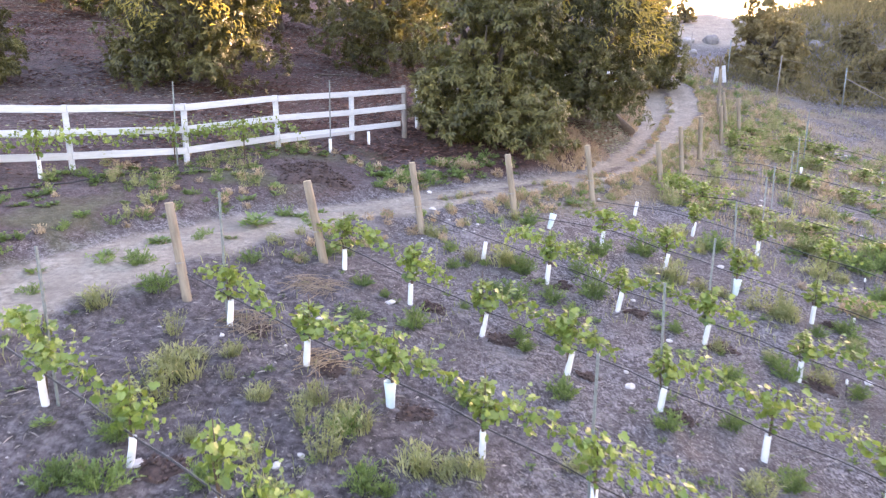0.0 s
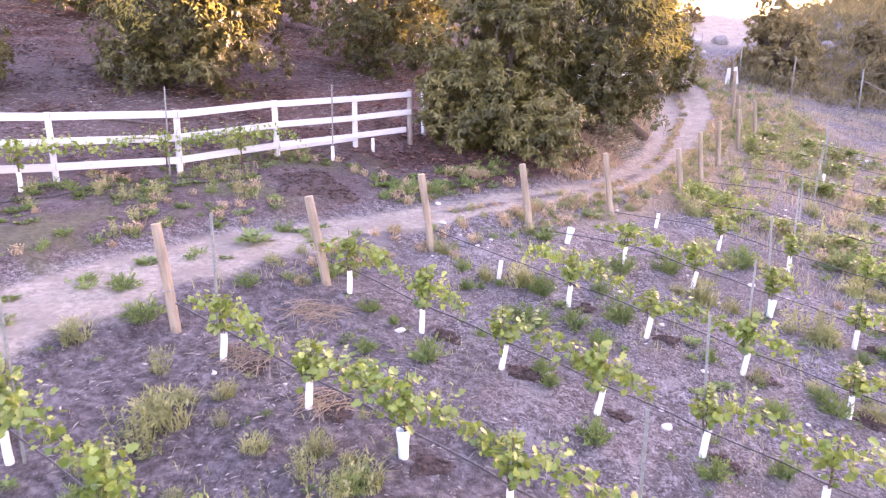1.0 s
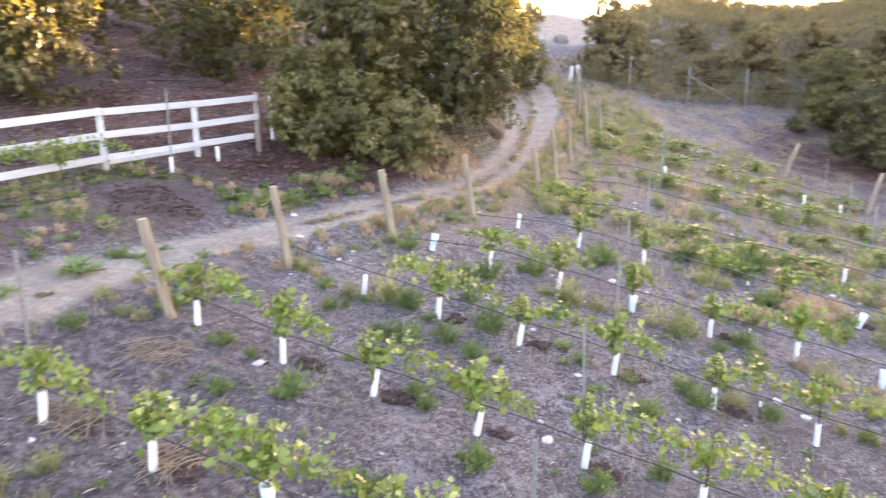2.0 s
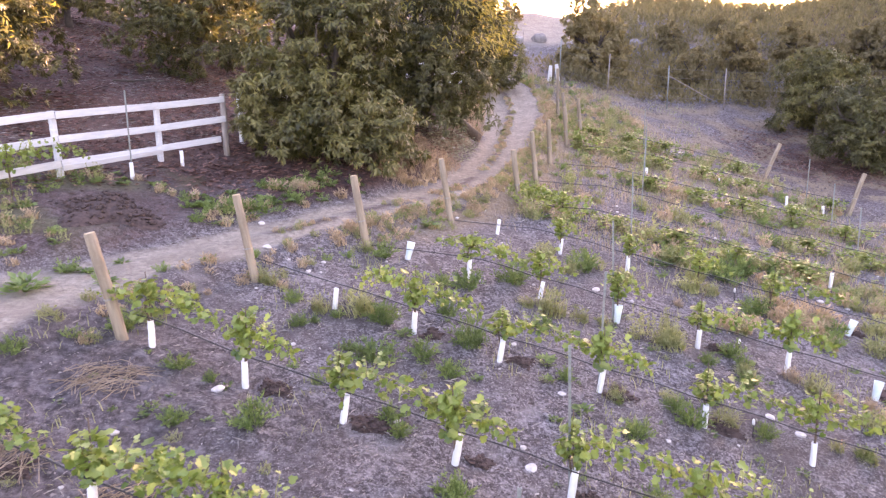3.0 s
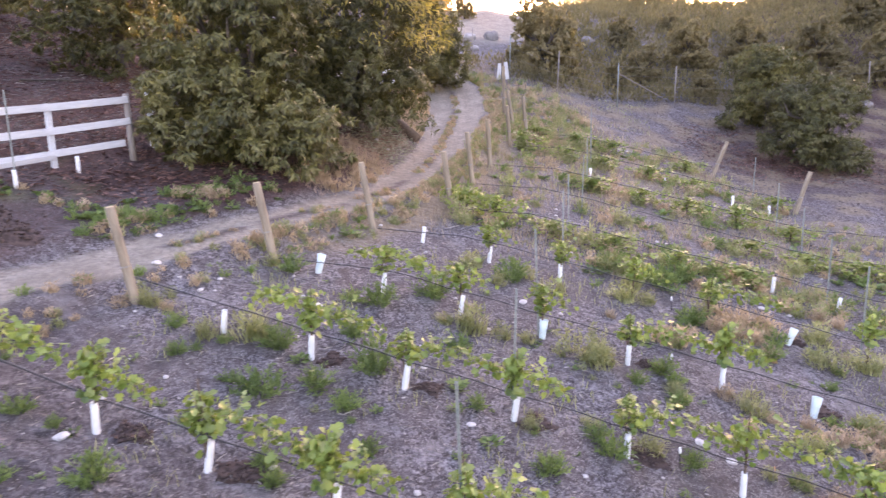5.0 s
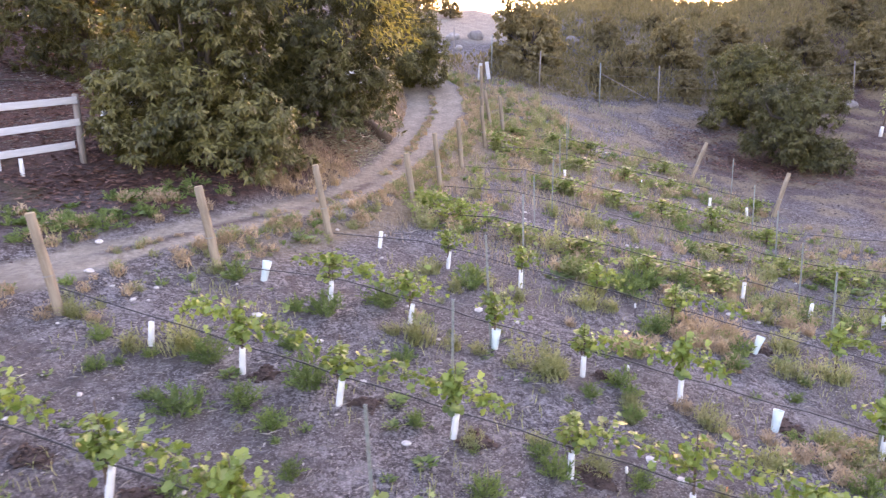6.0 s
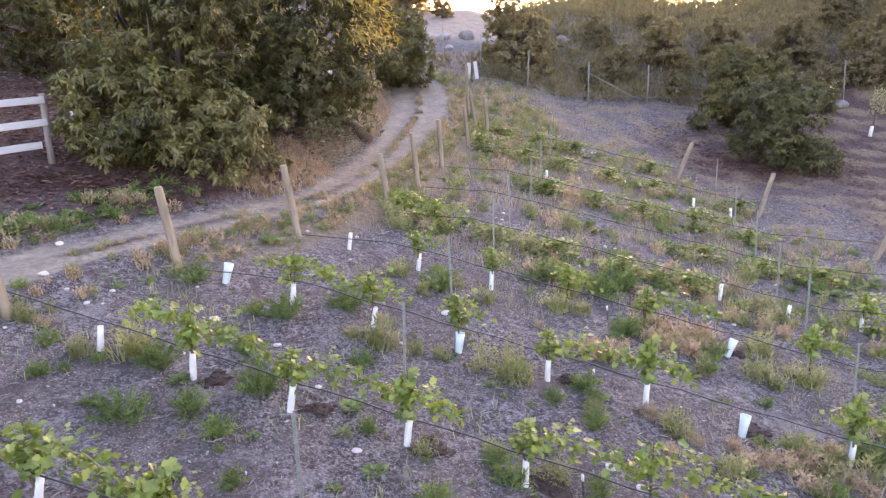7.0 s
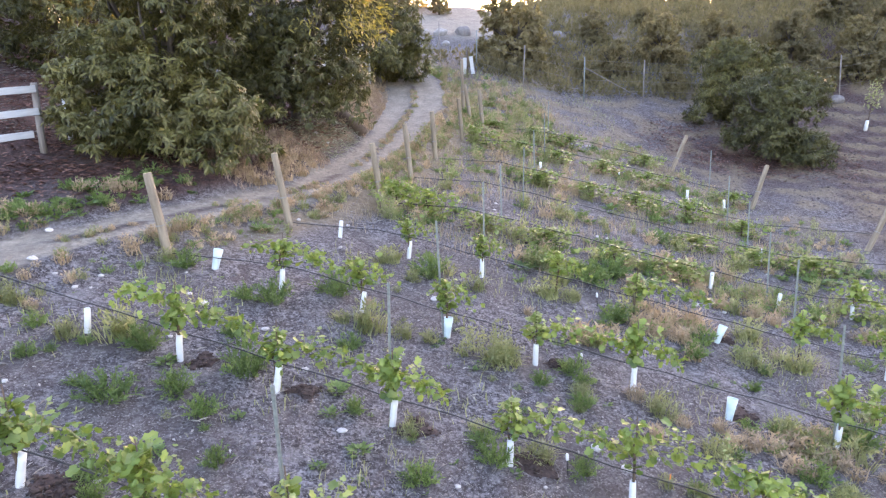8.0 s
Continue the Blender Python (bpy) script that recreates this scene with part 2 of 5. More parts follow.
def build_ground():
    def axis(lo, hi, fine, far):
        near = np.arange(lo, hi, fine)
        out, d = [], fine
        while (sum(out) if out else 0) < far:
            d *= 1.16
            out.append(d)
        c = np.cumsum(out)
        return np.concatenate([lo - c[::-1], near, hi + c])
    xs, ys = axis(-11, 31, 0.11, 1500), axis(3.5, 37, 0.11, 1500)
    X, Y = np.meshgrid(xs, ys)
    Z, nm, nb, edge, track = relief(X, Y)
    s, n = 0.866 * X - 0.5 * Y, 0.5 * X + 0.866 * Y
    sc, hw = bell(n), np.interp(n, PATH_N, PATH_W)
    shape = X.shape
    mid = np.exp(-((s - sc + 0.05) / 0.16) ** 2) * step(11, 13, n) * (1 - step(33, 36, n)) * step(-0.3, 0.2, nm + nb)
    track = track * (1 - 0.85 * mid)
    lot = 1 - step(0.8, 1.15, ((s + 9.0) / 8.0) ** 2 + ((n - 53.5) / 7.0) ** 2)
    track = np.maximum(track, lot * 0.9)
    litter = step(0.12, 0.55, sc - hw - s + nm * 0.3) * step(11.5, 14.5, n + nm * 1.5) * (0.92 + 0.3 * nm)
    grove = step(-11.3, -13.0, s + nm * 0.6) * (0.22 + 0.38 * step(-0.15, 0.3, nm))
    right = np.exp(-(((s - 5.8) / 2.6) ** 2 + ((n - 32.0) / 4.0) ** 2)) * 1.1
    moist = 0.6 * step(0.1, 0.7, sc - hw - s + 0.4 * nm) * (1 - step(15, 18, n)) + 0.75 * step(6.5, 9, s + nm) * step(18, 23, n)
    litter = np.clip(np.maximum(np.maximum(np.maximum(np.maximum(litter, grove), right), moist), 0.75 * mid), 0, 1)
    dark_soil = 0.75 * (1 - step(7, 10.5, n + nm * 2 + np.clip(s + 6, -2, 6) * 0.8)) * step(-9, -7.5, s)       # darker soil along the first rows
    dry = np.clip(step(0.2, 0.5, edge) * (1 - step(0.9, 1.6, edge)) * step(12, 16, n) * np.where(s < sc, step(18, 20, n), 1.0) * 0.8 + step(19, 27, n) * step(-0.25, 0.35, nm) * step(-6, -3, s) * 0.7, 0, 1)
    green = np.clip(step(-0.05, 0.4, nm + 0.4 * nb) * step(-8.8, -10.2, s) * (1 - step(-11.3, -12, s)) * (1 - step(13, 16, n)) * 0.6, 0, 1)
    me = bpy.data.meshes.new("ground")
    ny, nx = shape
    idx = np.arange(nx * ny).reshape(ny, nx)
    quads = np.stack([idx[:-1, :-1], idx[:-1, 1:], idx[1:, 1:], idx[1:, :-1]], -1).reshape(-1, 4)
    me.from_pydata(np.stack([X, Y, Z], -1).reshape(-1, 3).tolist(), [], quads.tolist())
    for key, val in (("track", track), ("litter", litter), ("dry", dry), ("green", green), ("dark_soil", dark_soil)):
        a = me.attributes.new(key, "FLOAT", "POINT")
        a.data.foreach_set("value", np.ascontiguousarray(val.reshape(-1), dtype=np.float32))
    me.polygons.foreach_set("use_smooth", np.ones(len(quads), dtype=bool))
    me.materials.append(M_GROUND)
    return tagged(new("ground", me), "grey-brown sloping vineyard soil with a pale dirt track and leaf litter", "ground", kind="structure")

build_ground()

# ================= building helpers =================
import itertools

def packed(faces):
    """Faces as one array of corners and one of sizes."""
    if isinstance(faces, tuple):
        return faces
    sizes = np.fromiter(map(len, faces), dtype=np.int32)
    return np.fromiter(itertools.chain.from_iterable(faces), dtype=np.int32), sizes

def mesh_of(name, verts, faces, mat, smooth=False):
    me = bpy.data.meshes.new(name)
    co = np.array(verts if isinstance(verts, np.ndarray) else [tuple(v) for v in verts], dtype=np.float32)
    idx, sizes = packed(faces)
    me.vertices.add(len(co))
    me.vertices.foreach_set("co", co.ravel())
    me.loops.add(len(idx))
    me.loops.foreach_set("vertex_index", idx.astype(np.int32))
    me.polygons.add(len(sizes))
    me.polygons.foreach_set("loop_start", (np.cumsum(sizes) - sizes).astype(np.int32))
    me.polygons.foreach_set("use_smooth", np.full(len(sizes), smooth, dtype=bool))
    me.update(calc_edges=True)
    me.materials.append(mat)
    return me

def part(name, data, material, parent, label=""):
    """One mesh object under a thing or a part. data: a bmesh or a mesh."""
    if isinstance(data, bmesh.types.BMesh):
        me = bpy.data.meshes.new(name)
        data.to_mesh(me)
        data.free()
        me.materials.append(material)
    else:
        me = data
    ob = new(name, me)
    ob.parent = parent
    return tagged(ob, label)

def thing(name, m, label, category, group="", kind=""):
    e = new(name)
    e.empty_display_size = 0.1
    e.matrix_world = m
    return tagged(e, label, category, group, kind)

def lathe(rings, seg=10, cap=True, wob_r=0.0, seed=0):
    """A round body through rings of (x, y, z, radius)."""
    rnd = random.Random(seed)
    v, f = [], []
    for k, (x, y, z, r) in enumerate(rings):
        for i in range(seg):
            a = 2 * math.pi * i / seg
            rr = r * (1 + wob_r * (rnd.random() - 0.5))
            v.append((x + rr * math.cos(a), y + rr * math.sin(a), z))
    for k in range(len(rings) - 1):
        for i in range(seg):
            j = (i + 1) % seg
            f.append((k * seg + i, k * seg + j, (k + 1) * seg + j, (k + 1) * seg + i))
    if cap:
        f.append(tuple(range(seg))[::-1])
        f.append(tuple(range((len(rings) - 1) * seg, len(rings) * seg)))
    return v, f

def tube_along(pts, radii, seg=6):
    """A tapered tube along points, as verts and faces."""
    v, f = [], []
    pts = [Vector(p) for p in pts]
    for k, p in enumerate(pts):
        d = (pts[min(k + 1, len(pts) - 1)] - pts[max(k - 1, 0)]).normalized()
        a = d.cross(Vector((0.3, 0.9, 0.2))).normalized()
        b = d.cross(a)
        for i in range(seg):
            t = 2 * math.pi * i / seg
            v.append(p + (a * math.cos(t) + b * math.sin(t)) * radii[k])
    for k in range(len(pts) - 1):
        for i in range(seg):
            j = (i + 1) % seg
            f.append((k * seg + i, k * seg + j, (k + 1) * seg + j, (k + 1) * seg + i))
    f.append(tuple(range(seg))[::-1])
    f.append(tuple(range((len(pts) - 1) * seg, len(pts) * seg)))
    return v, f

def join(lists):
    v, idx, sizes, o = [], [], [], 0
    for a, b in lists:
        co = a if isinstance(a, np.ndarray) else np.array([tuple(p) for p in a], dtype=float)
        i, k = packed(b)
        v.append(co)
        idx.append(i + o)
        sizes.append(k)
        o += len(co)
    return np.concatenate(v), (np.concatenate(idx), np.concatenate(sizes))

def box_bm(sx, sy, sz, bevel=0.004, segs=1):
    bm = bmesh.new()
    bmesh.ops.create_cube(bm, size=1.0, matrix=Matrix.Diagonal((sx, sy, sz, 1)))
    if bevel:
        bmesh.ops.bevel(bm, geom=bm.edges[:], offset=bevel, segments=segs, affect="EDGES", profile=0.5)
    return bm

def leaf_shape(kind):
    """Outline of one leaf, in units of its length along y, with faces. Folded along its midrib."""
    if kind == "vine":
        v = [(0, 0, 0), (0.30, -0.12, 0.06), (0.56, 0.30, 0.10), (0.34, 0.50, 0.05), (0.40, 0.82, 0.02), (0, 1.05, -0.10),
             (-0.40, 0.82, 0.02), (-0.34, 0.50, 0.05), (-0.56, 0.30, 0.10), (-0.30, -0.12, 0.06), (0, 0.45, -0.02)]
        f = [(0, 1, 2, 10), (10, 2, 3), (10, 3, 4), (10, 4, 5), (10, 5, 6), (10, 6, 7), (10, 7, 8), (10, 8, 9, 0)]
    elif kind == "avo":
        v = [(0, 0, 0), (0.135, 0.46, 0.045), (0, 1, -0.14), (-0.135, 0.46, 0.045), (0, 0.5, 0.0)]
        f = [(0, 1, 4), (1, 2, 4), (2, 3, 4), (3, 0, 4)]
    elif kind == "blade":
        v = [(-0.5, 0, 0), (0.5, 0, 0), (0.4, 0.5, 0.0), (-0.4, 0.5, 0.0), (0, 1, -0.22)]
        f = [(0, 1, 2, 3), (3, 2, 4)]
    else:
        v = [(0, 0, 0), (0.22, 0.45, 0.05), (0, 1, -0.08), (-0.22, 0.45, 0.05)]
        f = [(0, 1, 2), (0, 2, 3)]
    return np.array(v, float), f

def leaves(items, kind, aspect=1.0):
    """Leaves as verts and faces from (base, direction, up hint, length)."""
    shape, faces = leaf_shape(kind)
    base, d, up = (np.array([tuple(it[k]) for it in items], float) for k in range(3))
    size = np.array([it[3] for it in items], float)[:, None, None]
    d /= np.linalg.norm(d, axis=1, keepdims=True)
    side = np.cross(d, up + 1e-4)
    side /= np.linalg.norm(side, axis=1, keepdims=True) + 1e-9
    nrm = np.cross(side, d)
    V = base[:, None] + size * (side[:, None] * (shape[:, 0:1] * aspect) + d[:, None] * shape[:, 1:2] + nrm[:, None] * shape[:, 2:3])
    m = len(shape)
    one, sizes = packed(faces)
    idx = (one[None, :] + m * np.arange(len(items))[:, None]).ravel()
    return V.reshape(-1, 3), (idx, np.tile(sizes, len(items)))

def unit(rnd):
    z, a = rnd.uniform(-1, 1), rnd.uniform(0, 2 * math.pi)
    r = math.sqrt(1 - z * z)
    return Vector((r * math.cos(a), r * math.sin(a), z))

# ================= trees =================
SLOPE = Vector((-0.157, 0.211, 0))      # rise of the hillside per metre

def avocado_crown(seed, r, h, skirt, clusters, leaf, shape="avo", per=11, flat=1.0, extra=()):
    """Drooping whorls of leaves on a crown of several lobes, the lowest near the ground."""
    rnd = random.Random(seed)
    lobes = [(Vector((0, 0, h * 0.52)), r * 0.82, h * 0.46)]
    for k in range(20):
        a = 2 * math.pi * (k * 0.618 + rnd.random() * 0.15)
        low = k % 2
        q = rnd.uniform(0.62, 0.8) * r if low else rnd.uniform(0.35, 0.66) * r
        zc = rnd.uniform(0.1, 0.26) * h if low else rnd.uniform(0.42, 0.84) * h
        lobes.append((Vector((q * math.cos(a), q * math.sin(a), zc)), rnd.uniform(0.24, 0.4) * r, rnd.uniform(0.13, 0.22) * h))
    lobes += [(Vector((x, y, z)), q, hh) for x, y, z, q, hh in extra]
    items, total = [], sum(l[1] * l[2] for l in lobes)
    def whorl(p, out, droop):
        n = per + rnd.randint(-3, 3)
        a0 = rnd.random() * 6.28
        e1 = out.cross(Vector((0.1, 0.2, 1))).normalized()
        e2 = out.cross(e1)
        for i in range(n):
            a = a0 + 2.4 * i
            tilt = rnd.uniform(0.5, 1.5)
            d = (out * math.cos(tilt) + (e1 * math.cos(a) + e2 * math.sin(a)) * math.sin(tilt))
            d = d + Vector((0, 0, -rnd.uniform(0.3, droop)))
            items.append((p + out * rnd.uniform(-0.06, 0.08), d, out + unit(rnd) * 0.35, leaf * rnd.uniform(0.7, 1.25)))
    for c, lr, lh in lobes:
        for _ in range(max(1, int(clusters * lr * lh / total / 8.5))):       # a tuft: the end of a limb, domed and hanging at its rim
            u = unit(rnd)
            bulge = 1 + 0.18 * noise.noise(u * 2.3 + c)
            mid = c + Vector((u.x * lr, u.y * lr, u.z * lh)) * rnd.uniform(0.74, 1.02) * bulge
            tr = rnd.uniform(0.2, 0.46) * r / 2.2
            far = Vector((u.x, u.y, u.z * 0.5 + 0.45)).normalized()
            for _ in range(rnd.randint(6, 11)):
                w = (unit(rnd) + far * 0.75).normalized()
                p = mid + Vector((w.x, w.y, w.z * 0.62)) * tr
                if rnd.random() < 0.12:
                    p = c + (p - c) * rnd.uniform(0.5, 0.8)
                p.z += SLOPE.dot(p) * max(0.0, 1 - 1.4 * p.z / h)
                if p.z - SLOPE.dot(p) < skirt + 0.3 * noise.noise((p.x * 0.9, p.y * 0.9, seed)):
                    continue
                whorl(p, Vector((w.x, w.y, w.z * 0.6 + 0.25)).normalized(), 1.5 - 0.5 * w.z)
    return leaves(items, shape, flat)

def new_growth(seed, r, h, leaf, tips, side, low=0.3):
    """Yellow young shoots, with sunlight put into their colour, thickest on one side and near the top."""
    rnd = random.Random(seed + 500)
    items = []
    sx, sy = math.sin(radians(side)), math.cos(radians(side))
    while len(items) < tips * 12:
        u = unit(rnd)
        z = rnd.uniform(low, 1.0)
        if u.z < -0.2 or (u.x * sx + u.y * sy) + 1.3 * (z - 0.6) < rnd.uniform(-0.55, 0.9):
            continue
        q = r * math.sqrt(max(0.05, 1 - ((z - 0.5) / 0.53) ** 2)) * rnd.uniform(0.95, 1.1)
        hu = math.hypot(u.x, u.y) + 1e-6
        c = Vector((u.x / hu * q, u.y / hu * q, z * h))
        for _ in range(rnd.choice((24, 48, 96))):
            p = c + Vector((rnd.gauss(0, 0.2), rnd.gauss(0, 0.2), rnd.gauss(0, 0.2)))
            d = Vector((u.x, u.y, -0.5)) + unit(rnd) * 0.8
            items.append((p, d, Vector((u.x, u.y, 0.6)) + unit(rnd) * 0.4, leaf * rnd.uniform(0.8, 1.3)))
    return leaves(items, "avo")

def limbs(seed, r, h, trunk_r, fork=0.7, lean=(0, 0)):
    rnd = random.Random(seed)
    base = [Vector((0, 0, -0.25)), Vector((0.02, 0, 0.15)), Vector((lean[0] * 0.5, lean[1] * 0.5, fork * 0.6)), Vector((lean[0], lean[1], fork))]
    out = [tube_along(base, [trunk_r * 1.35, trunk_r * 1.05, trunk_r * 0.95, trunk_r * 0.9], 9)]
    for k in range(7):
        a = 2 * math.pi * k / 7 + rnd.uniform(-0.3, 0.3)
        q, zt = r * rnd.uniform(0.45, 0.8), h * rnd.uniform(0.45, 0.85)
        p0, p3 = base[3], Vector((q * math.cos(a), q * math.sin(a), zt))
        p1 = p0.lerp(p3, 0.35) + Vector((0, 0, 0.12 * h * rnd.random())) + unit(rnd) * 0.1
        p2 = p0.lerp(p3, 0.7) + unit(rnd) * 0.15
        out.append(tube_along([p0, p1, p2, p3], [trunk_r * 0.6, trunk_r * 0.42, trunk_r * 0.28, trunk_r * 0.1], 6))
        for _ in range(2):
            e = p2 + unit(rnd) * r * 0.3
            out.append(tube_along([p1.lerp(p2, rnd.random()), p2.lerp(e, 0.5), e], [trunk_r * 0.22, trunk_r * 0.14, trunk_r * 0.05], 5))
    return out

def tree(name, seed, x, y, r, h, skirt, clusters, leaf, mat, label, trunk_r=0.16, fork=0.7, shape="avo", per=11, turn=0, flat=1.0, group="avocado trees", tips=0, side=39, low=0.3, extra=()):
    t = thing(name, pose(x, y, H(x, y), 0, 0, turn), label, "tree", group)
    for i, (v, f) in enumerate(limbs(seed, r, h, trunk_r, fork)):
        nm_ = "branch" if i else "trunk"
        part(nm_, mesh_of(nm_, v, f, M_TREEBARK, True), None, t)
    v, f = avocado_crown(seed, r, h, skirt, clusters, leaf, shape, per, flat, extra)
    crown = part("crown", mesh_of("crown", v, f, mat), None, t)
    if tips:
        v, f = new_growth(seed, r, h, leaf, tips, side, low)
        part("new_growth", mesh_of("new_growth", v, f, M_SUNLIT_FLUSH), None, crown, "yellow young shoots with sunlight painted into their colour")
    return t

def again(t, x, y, turn, k=1.0, label=""):
    c = copy_thing(t, pose(x, y, H(x, y), 0, 0, turn) @ Matrix.Scale(k, 4))
    return tagged(c, label) if label else c

L_AVO = "dense avocado tree with drooping dark green leaves"
tree("avocado_tree", 11, 1.32, 19.35, 2.0, 5.3, 0.08, 4800, 0.17, M_AVO, "broad avocado tree with drooping leaves beside the dirt track", flat=1.0, extra=((1.35, -0.7, 0.6, 0.75, 0.5), (-0.8, -1.3, 0.65, 0.75, 0.55), (0.5, -1.6, 0.65, 0.8, 0.55), (0.9, -1.2, 0.7, 0.7, 0.55), (-1.45, -0.1, 0.9, 0.6, 0.65)))
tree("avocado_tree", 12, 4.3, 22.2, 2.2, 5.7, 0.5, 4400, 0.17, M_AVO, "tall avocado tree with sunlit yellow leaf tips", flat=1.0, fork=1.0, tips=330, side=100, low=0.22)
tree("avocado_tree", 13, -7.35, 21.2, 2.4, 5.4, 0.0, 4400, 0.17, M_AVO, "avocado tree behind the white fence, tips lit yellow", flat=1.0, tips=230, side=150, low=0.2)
tree_e = tree("avocado_tree", 14, -2.3, 28.2, 2.5, 6.0, 0.1, 2000, 0.23, M_AVO, L_AVO, shape="simple", flat=0.62)
for x, y, turn, k in ((-11.9, 17.4, 45, 0.62), (-15.2, 29.5, 70, 1.0), (-7.4, 33.0, 310, 0.85), (-2.6, 38.5, 20, 1.05), (-21.0, 31.0, 20, 1.0), (-12.4, 36.5, 250, 1.05)):
    again(tree_e, x, y, turn, k, L_AVO)

tree_f = tree("avocado_tree", 21, 22.2, 24.6, 1.8, 3.35, 0.12, 2300, 0.21, M_AVO, "rounded avocado tree on leaf litter below the vineyard", flat=0.72)
again(tree_f, 24.2, 29.3, 130, 1.1, "avocado tree standing behind another below the vineyard")
again(tree_f, 8.6, 32.2, 120, 1.12, "smaller avocado tree at the bend of the track")
tree_h = tree("brush_tree", 22, 16.9, 37.4, 1.9, 4.0, 0.15, 1250, 0.24, M_BRUSH, "hazy rounded shrub tree beside the wire fence", shape="simple", per=9, group="far trees")
FAR_TREES = ((22.7, 39.6, 40, 0.42), (25, 36.6, 90, 0.68), (28.6, 36.4, 10, 0.62), (26.6, 41, 200, 0.28), (31.4, 34.2, 70, 0.68), (33.5, 31.6, 300, 0.75), (31, 43, 140, 0.22), (37, 32.6, 220, 0.95), (36.5, 36.5, 20, 0.6), (41, 33, 260, 1.1), (42, 38, 160, 0.8), (46, 35, 30, 1), (27.5, 46, 75, 0.2), (42, 28, 200, 1.2), (38, 28.5, 330, 0.8), (47, 41, 100, 0.8),
             (24, 33.9, 15, 0.35), (26.6, 33.2, 190, 0.5), (29, 32.6, 80, 0.45), (30.6, 31.6, 230, 0.4), (35.4, 29.9, 20, 0.6), (19.6, 34.6, 60, 0.35), (21.6, 35.6, 140, 0.5), (47, 27, 60, 1.4), (16.2, 56.5, 10, 0.95), (14, 55.5, 150, 0.9), (12, 57, 250, 1), (17.7, 53.2, 40, 0.4))
for x, y, a, k in FAR_TREES:
    again(tree_h, x, y, a, k, "hazy backlit tree on the far slope")

# ================= white fence above the track =================
FENCE = [(-12.3, 9.2), (-10.5, 10.5), (-8.75, 11.8), (-6.99, 13.09), (-5.3, 14.4), (-3.8, 16.11), (-2.31, 17.77), (-1.03, 18.72)]

def fence():
    t = thing("rail_fence", pose(-5.3, 14.4, H(-5.3, 14.4)), "white painted three-rail wooden fence with a slipped bottom board", "fence")
    o = t.matrix_world.inverted()
    for i, (x, y) in enumerate(FENCE):
        z = H(x, y)
        nx, ny = FENCE[min(i + 1, len(FENCE) - 1)]
        px, py = FENCE[max(i - 1, 0)]
        a = math.degrees(math.atan2(ny - py, nx - px))
        last = i == len(FENCE) - 1
        if last:
            v, f = lathe([(0, 0, -0.3, 0.07), (0, 0, 0.4, 0.068), (0.01, 0, 1.34, 0.064), (0.012, 0, 1.36, 0.05)], 10, wob_r=0.05)
            p = part("post", mesh_of("post", v, f, M_OLDWOOD, True), None, t, "grey round wooden end post")
        else:
            bm = box_bm(0.095, 0.095, 1.62, 0.006)
            bmesh.ops.translate(bm, verts=bm.verts, vec=(0, 0, 0.385))
            p = part("post", bm, M_PAINT, t)
        p.matrix_parent_inverse = Matrix()
        p.matrix_basis = o @ pose(x, y, z, random.uniform(-1.5, 1.5), random.uniform(-1.5, 1.5), a)
        if last:
            continue
        d = Vector((nx - x, ny - y, H(nx, ny) - z))
        for k, hh in enumerate((1.12, 0.68, 0.25)):
            lo, hi = hh, hh
            if i == len(FENCE) - 2:
                hi = hh + (0.12, 0.13, 0.15)[k]
            start, end = Vector((x, y, z + lo)), Vector((nx, ny, z + d.z + hi))
            if i == len(FENCE) - 2 and k == 2:
                end = start.lerp(end, 0.9)
            length = (end - start).length
            bm = box_bm(length - 0.01, 0.03, 0.135, 0.005)
            side = Vector((d.y, -d.x, 0)).normalized() * 0.064
            q = part("rail", bm, M_PAINT, t)
            q.matrix_parent_inverse = Matrix()
            mid = (start + end) / 2 + side
            yaw = math.degrees(math.atan2(d.y, d.x))
            pit = -math.degrees(math.atan2((end - start).z, math.hypot(d.x, d.y)))
            q.matrix_basis = o @ pose(*mid, 0, 0, yaw) @ pose(0, 0, 0, random.uniform(-2, 2), pit + random.uniform(-0.4, 0.4), 0)
    # a second board that has slipped beside the lowest rail
    a, b = Vector((-3.8, 16.11, H(-3.8, 16.11) + 0.17)), Vector((-2.31, 17.77, H(-2.31, 17.77) + 0.2))
    q = part("rail", box_bm((b - a).length, 0.025, 0.1, 0.004), M_PAINT, t, "slipped board")
    q.matrix_parent_inverse = Matrix()
    d = b - a
    q.matrix_basis = o @ pose(*((a + b) / 2 + Vector((d.y, -d.x, 0)).normalized() * 0.1), 0, 0, math.degrees(math.atan2(d.y, d.x))) @ pose(0, 0, 0, 14, -math.degrees(math.asin(d.z / d.length)), 0)

fence()

# ================= vineyard posts, stakes, hoses =================
ROW_N = [3.65, 6.0, 8.35, 10.68, 13.03, 15.42, 17.8, 20.08, 22.4, 25.5, 28.0]
POST_S = [-7.72, -7.42, -7.02, -6.62, -5.8, -4.92, -3.92, -3.9, -3.85, -3.72, -3.5]
END_S = [8.0, 8.0, 8.0, 8.2, 8.4, 8.4, 8.4, 8.0, 7.0, 4.9, 2.8]

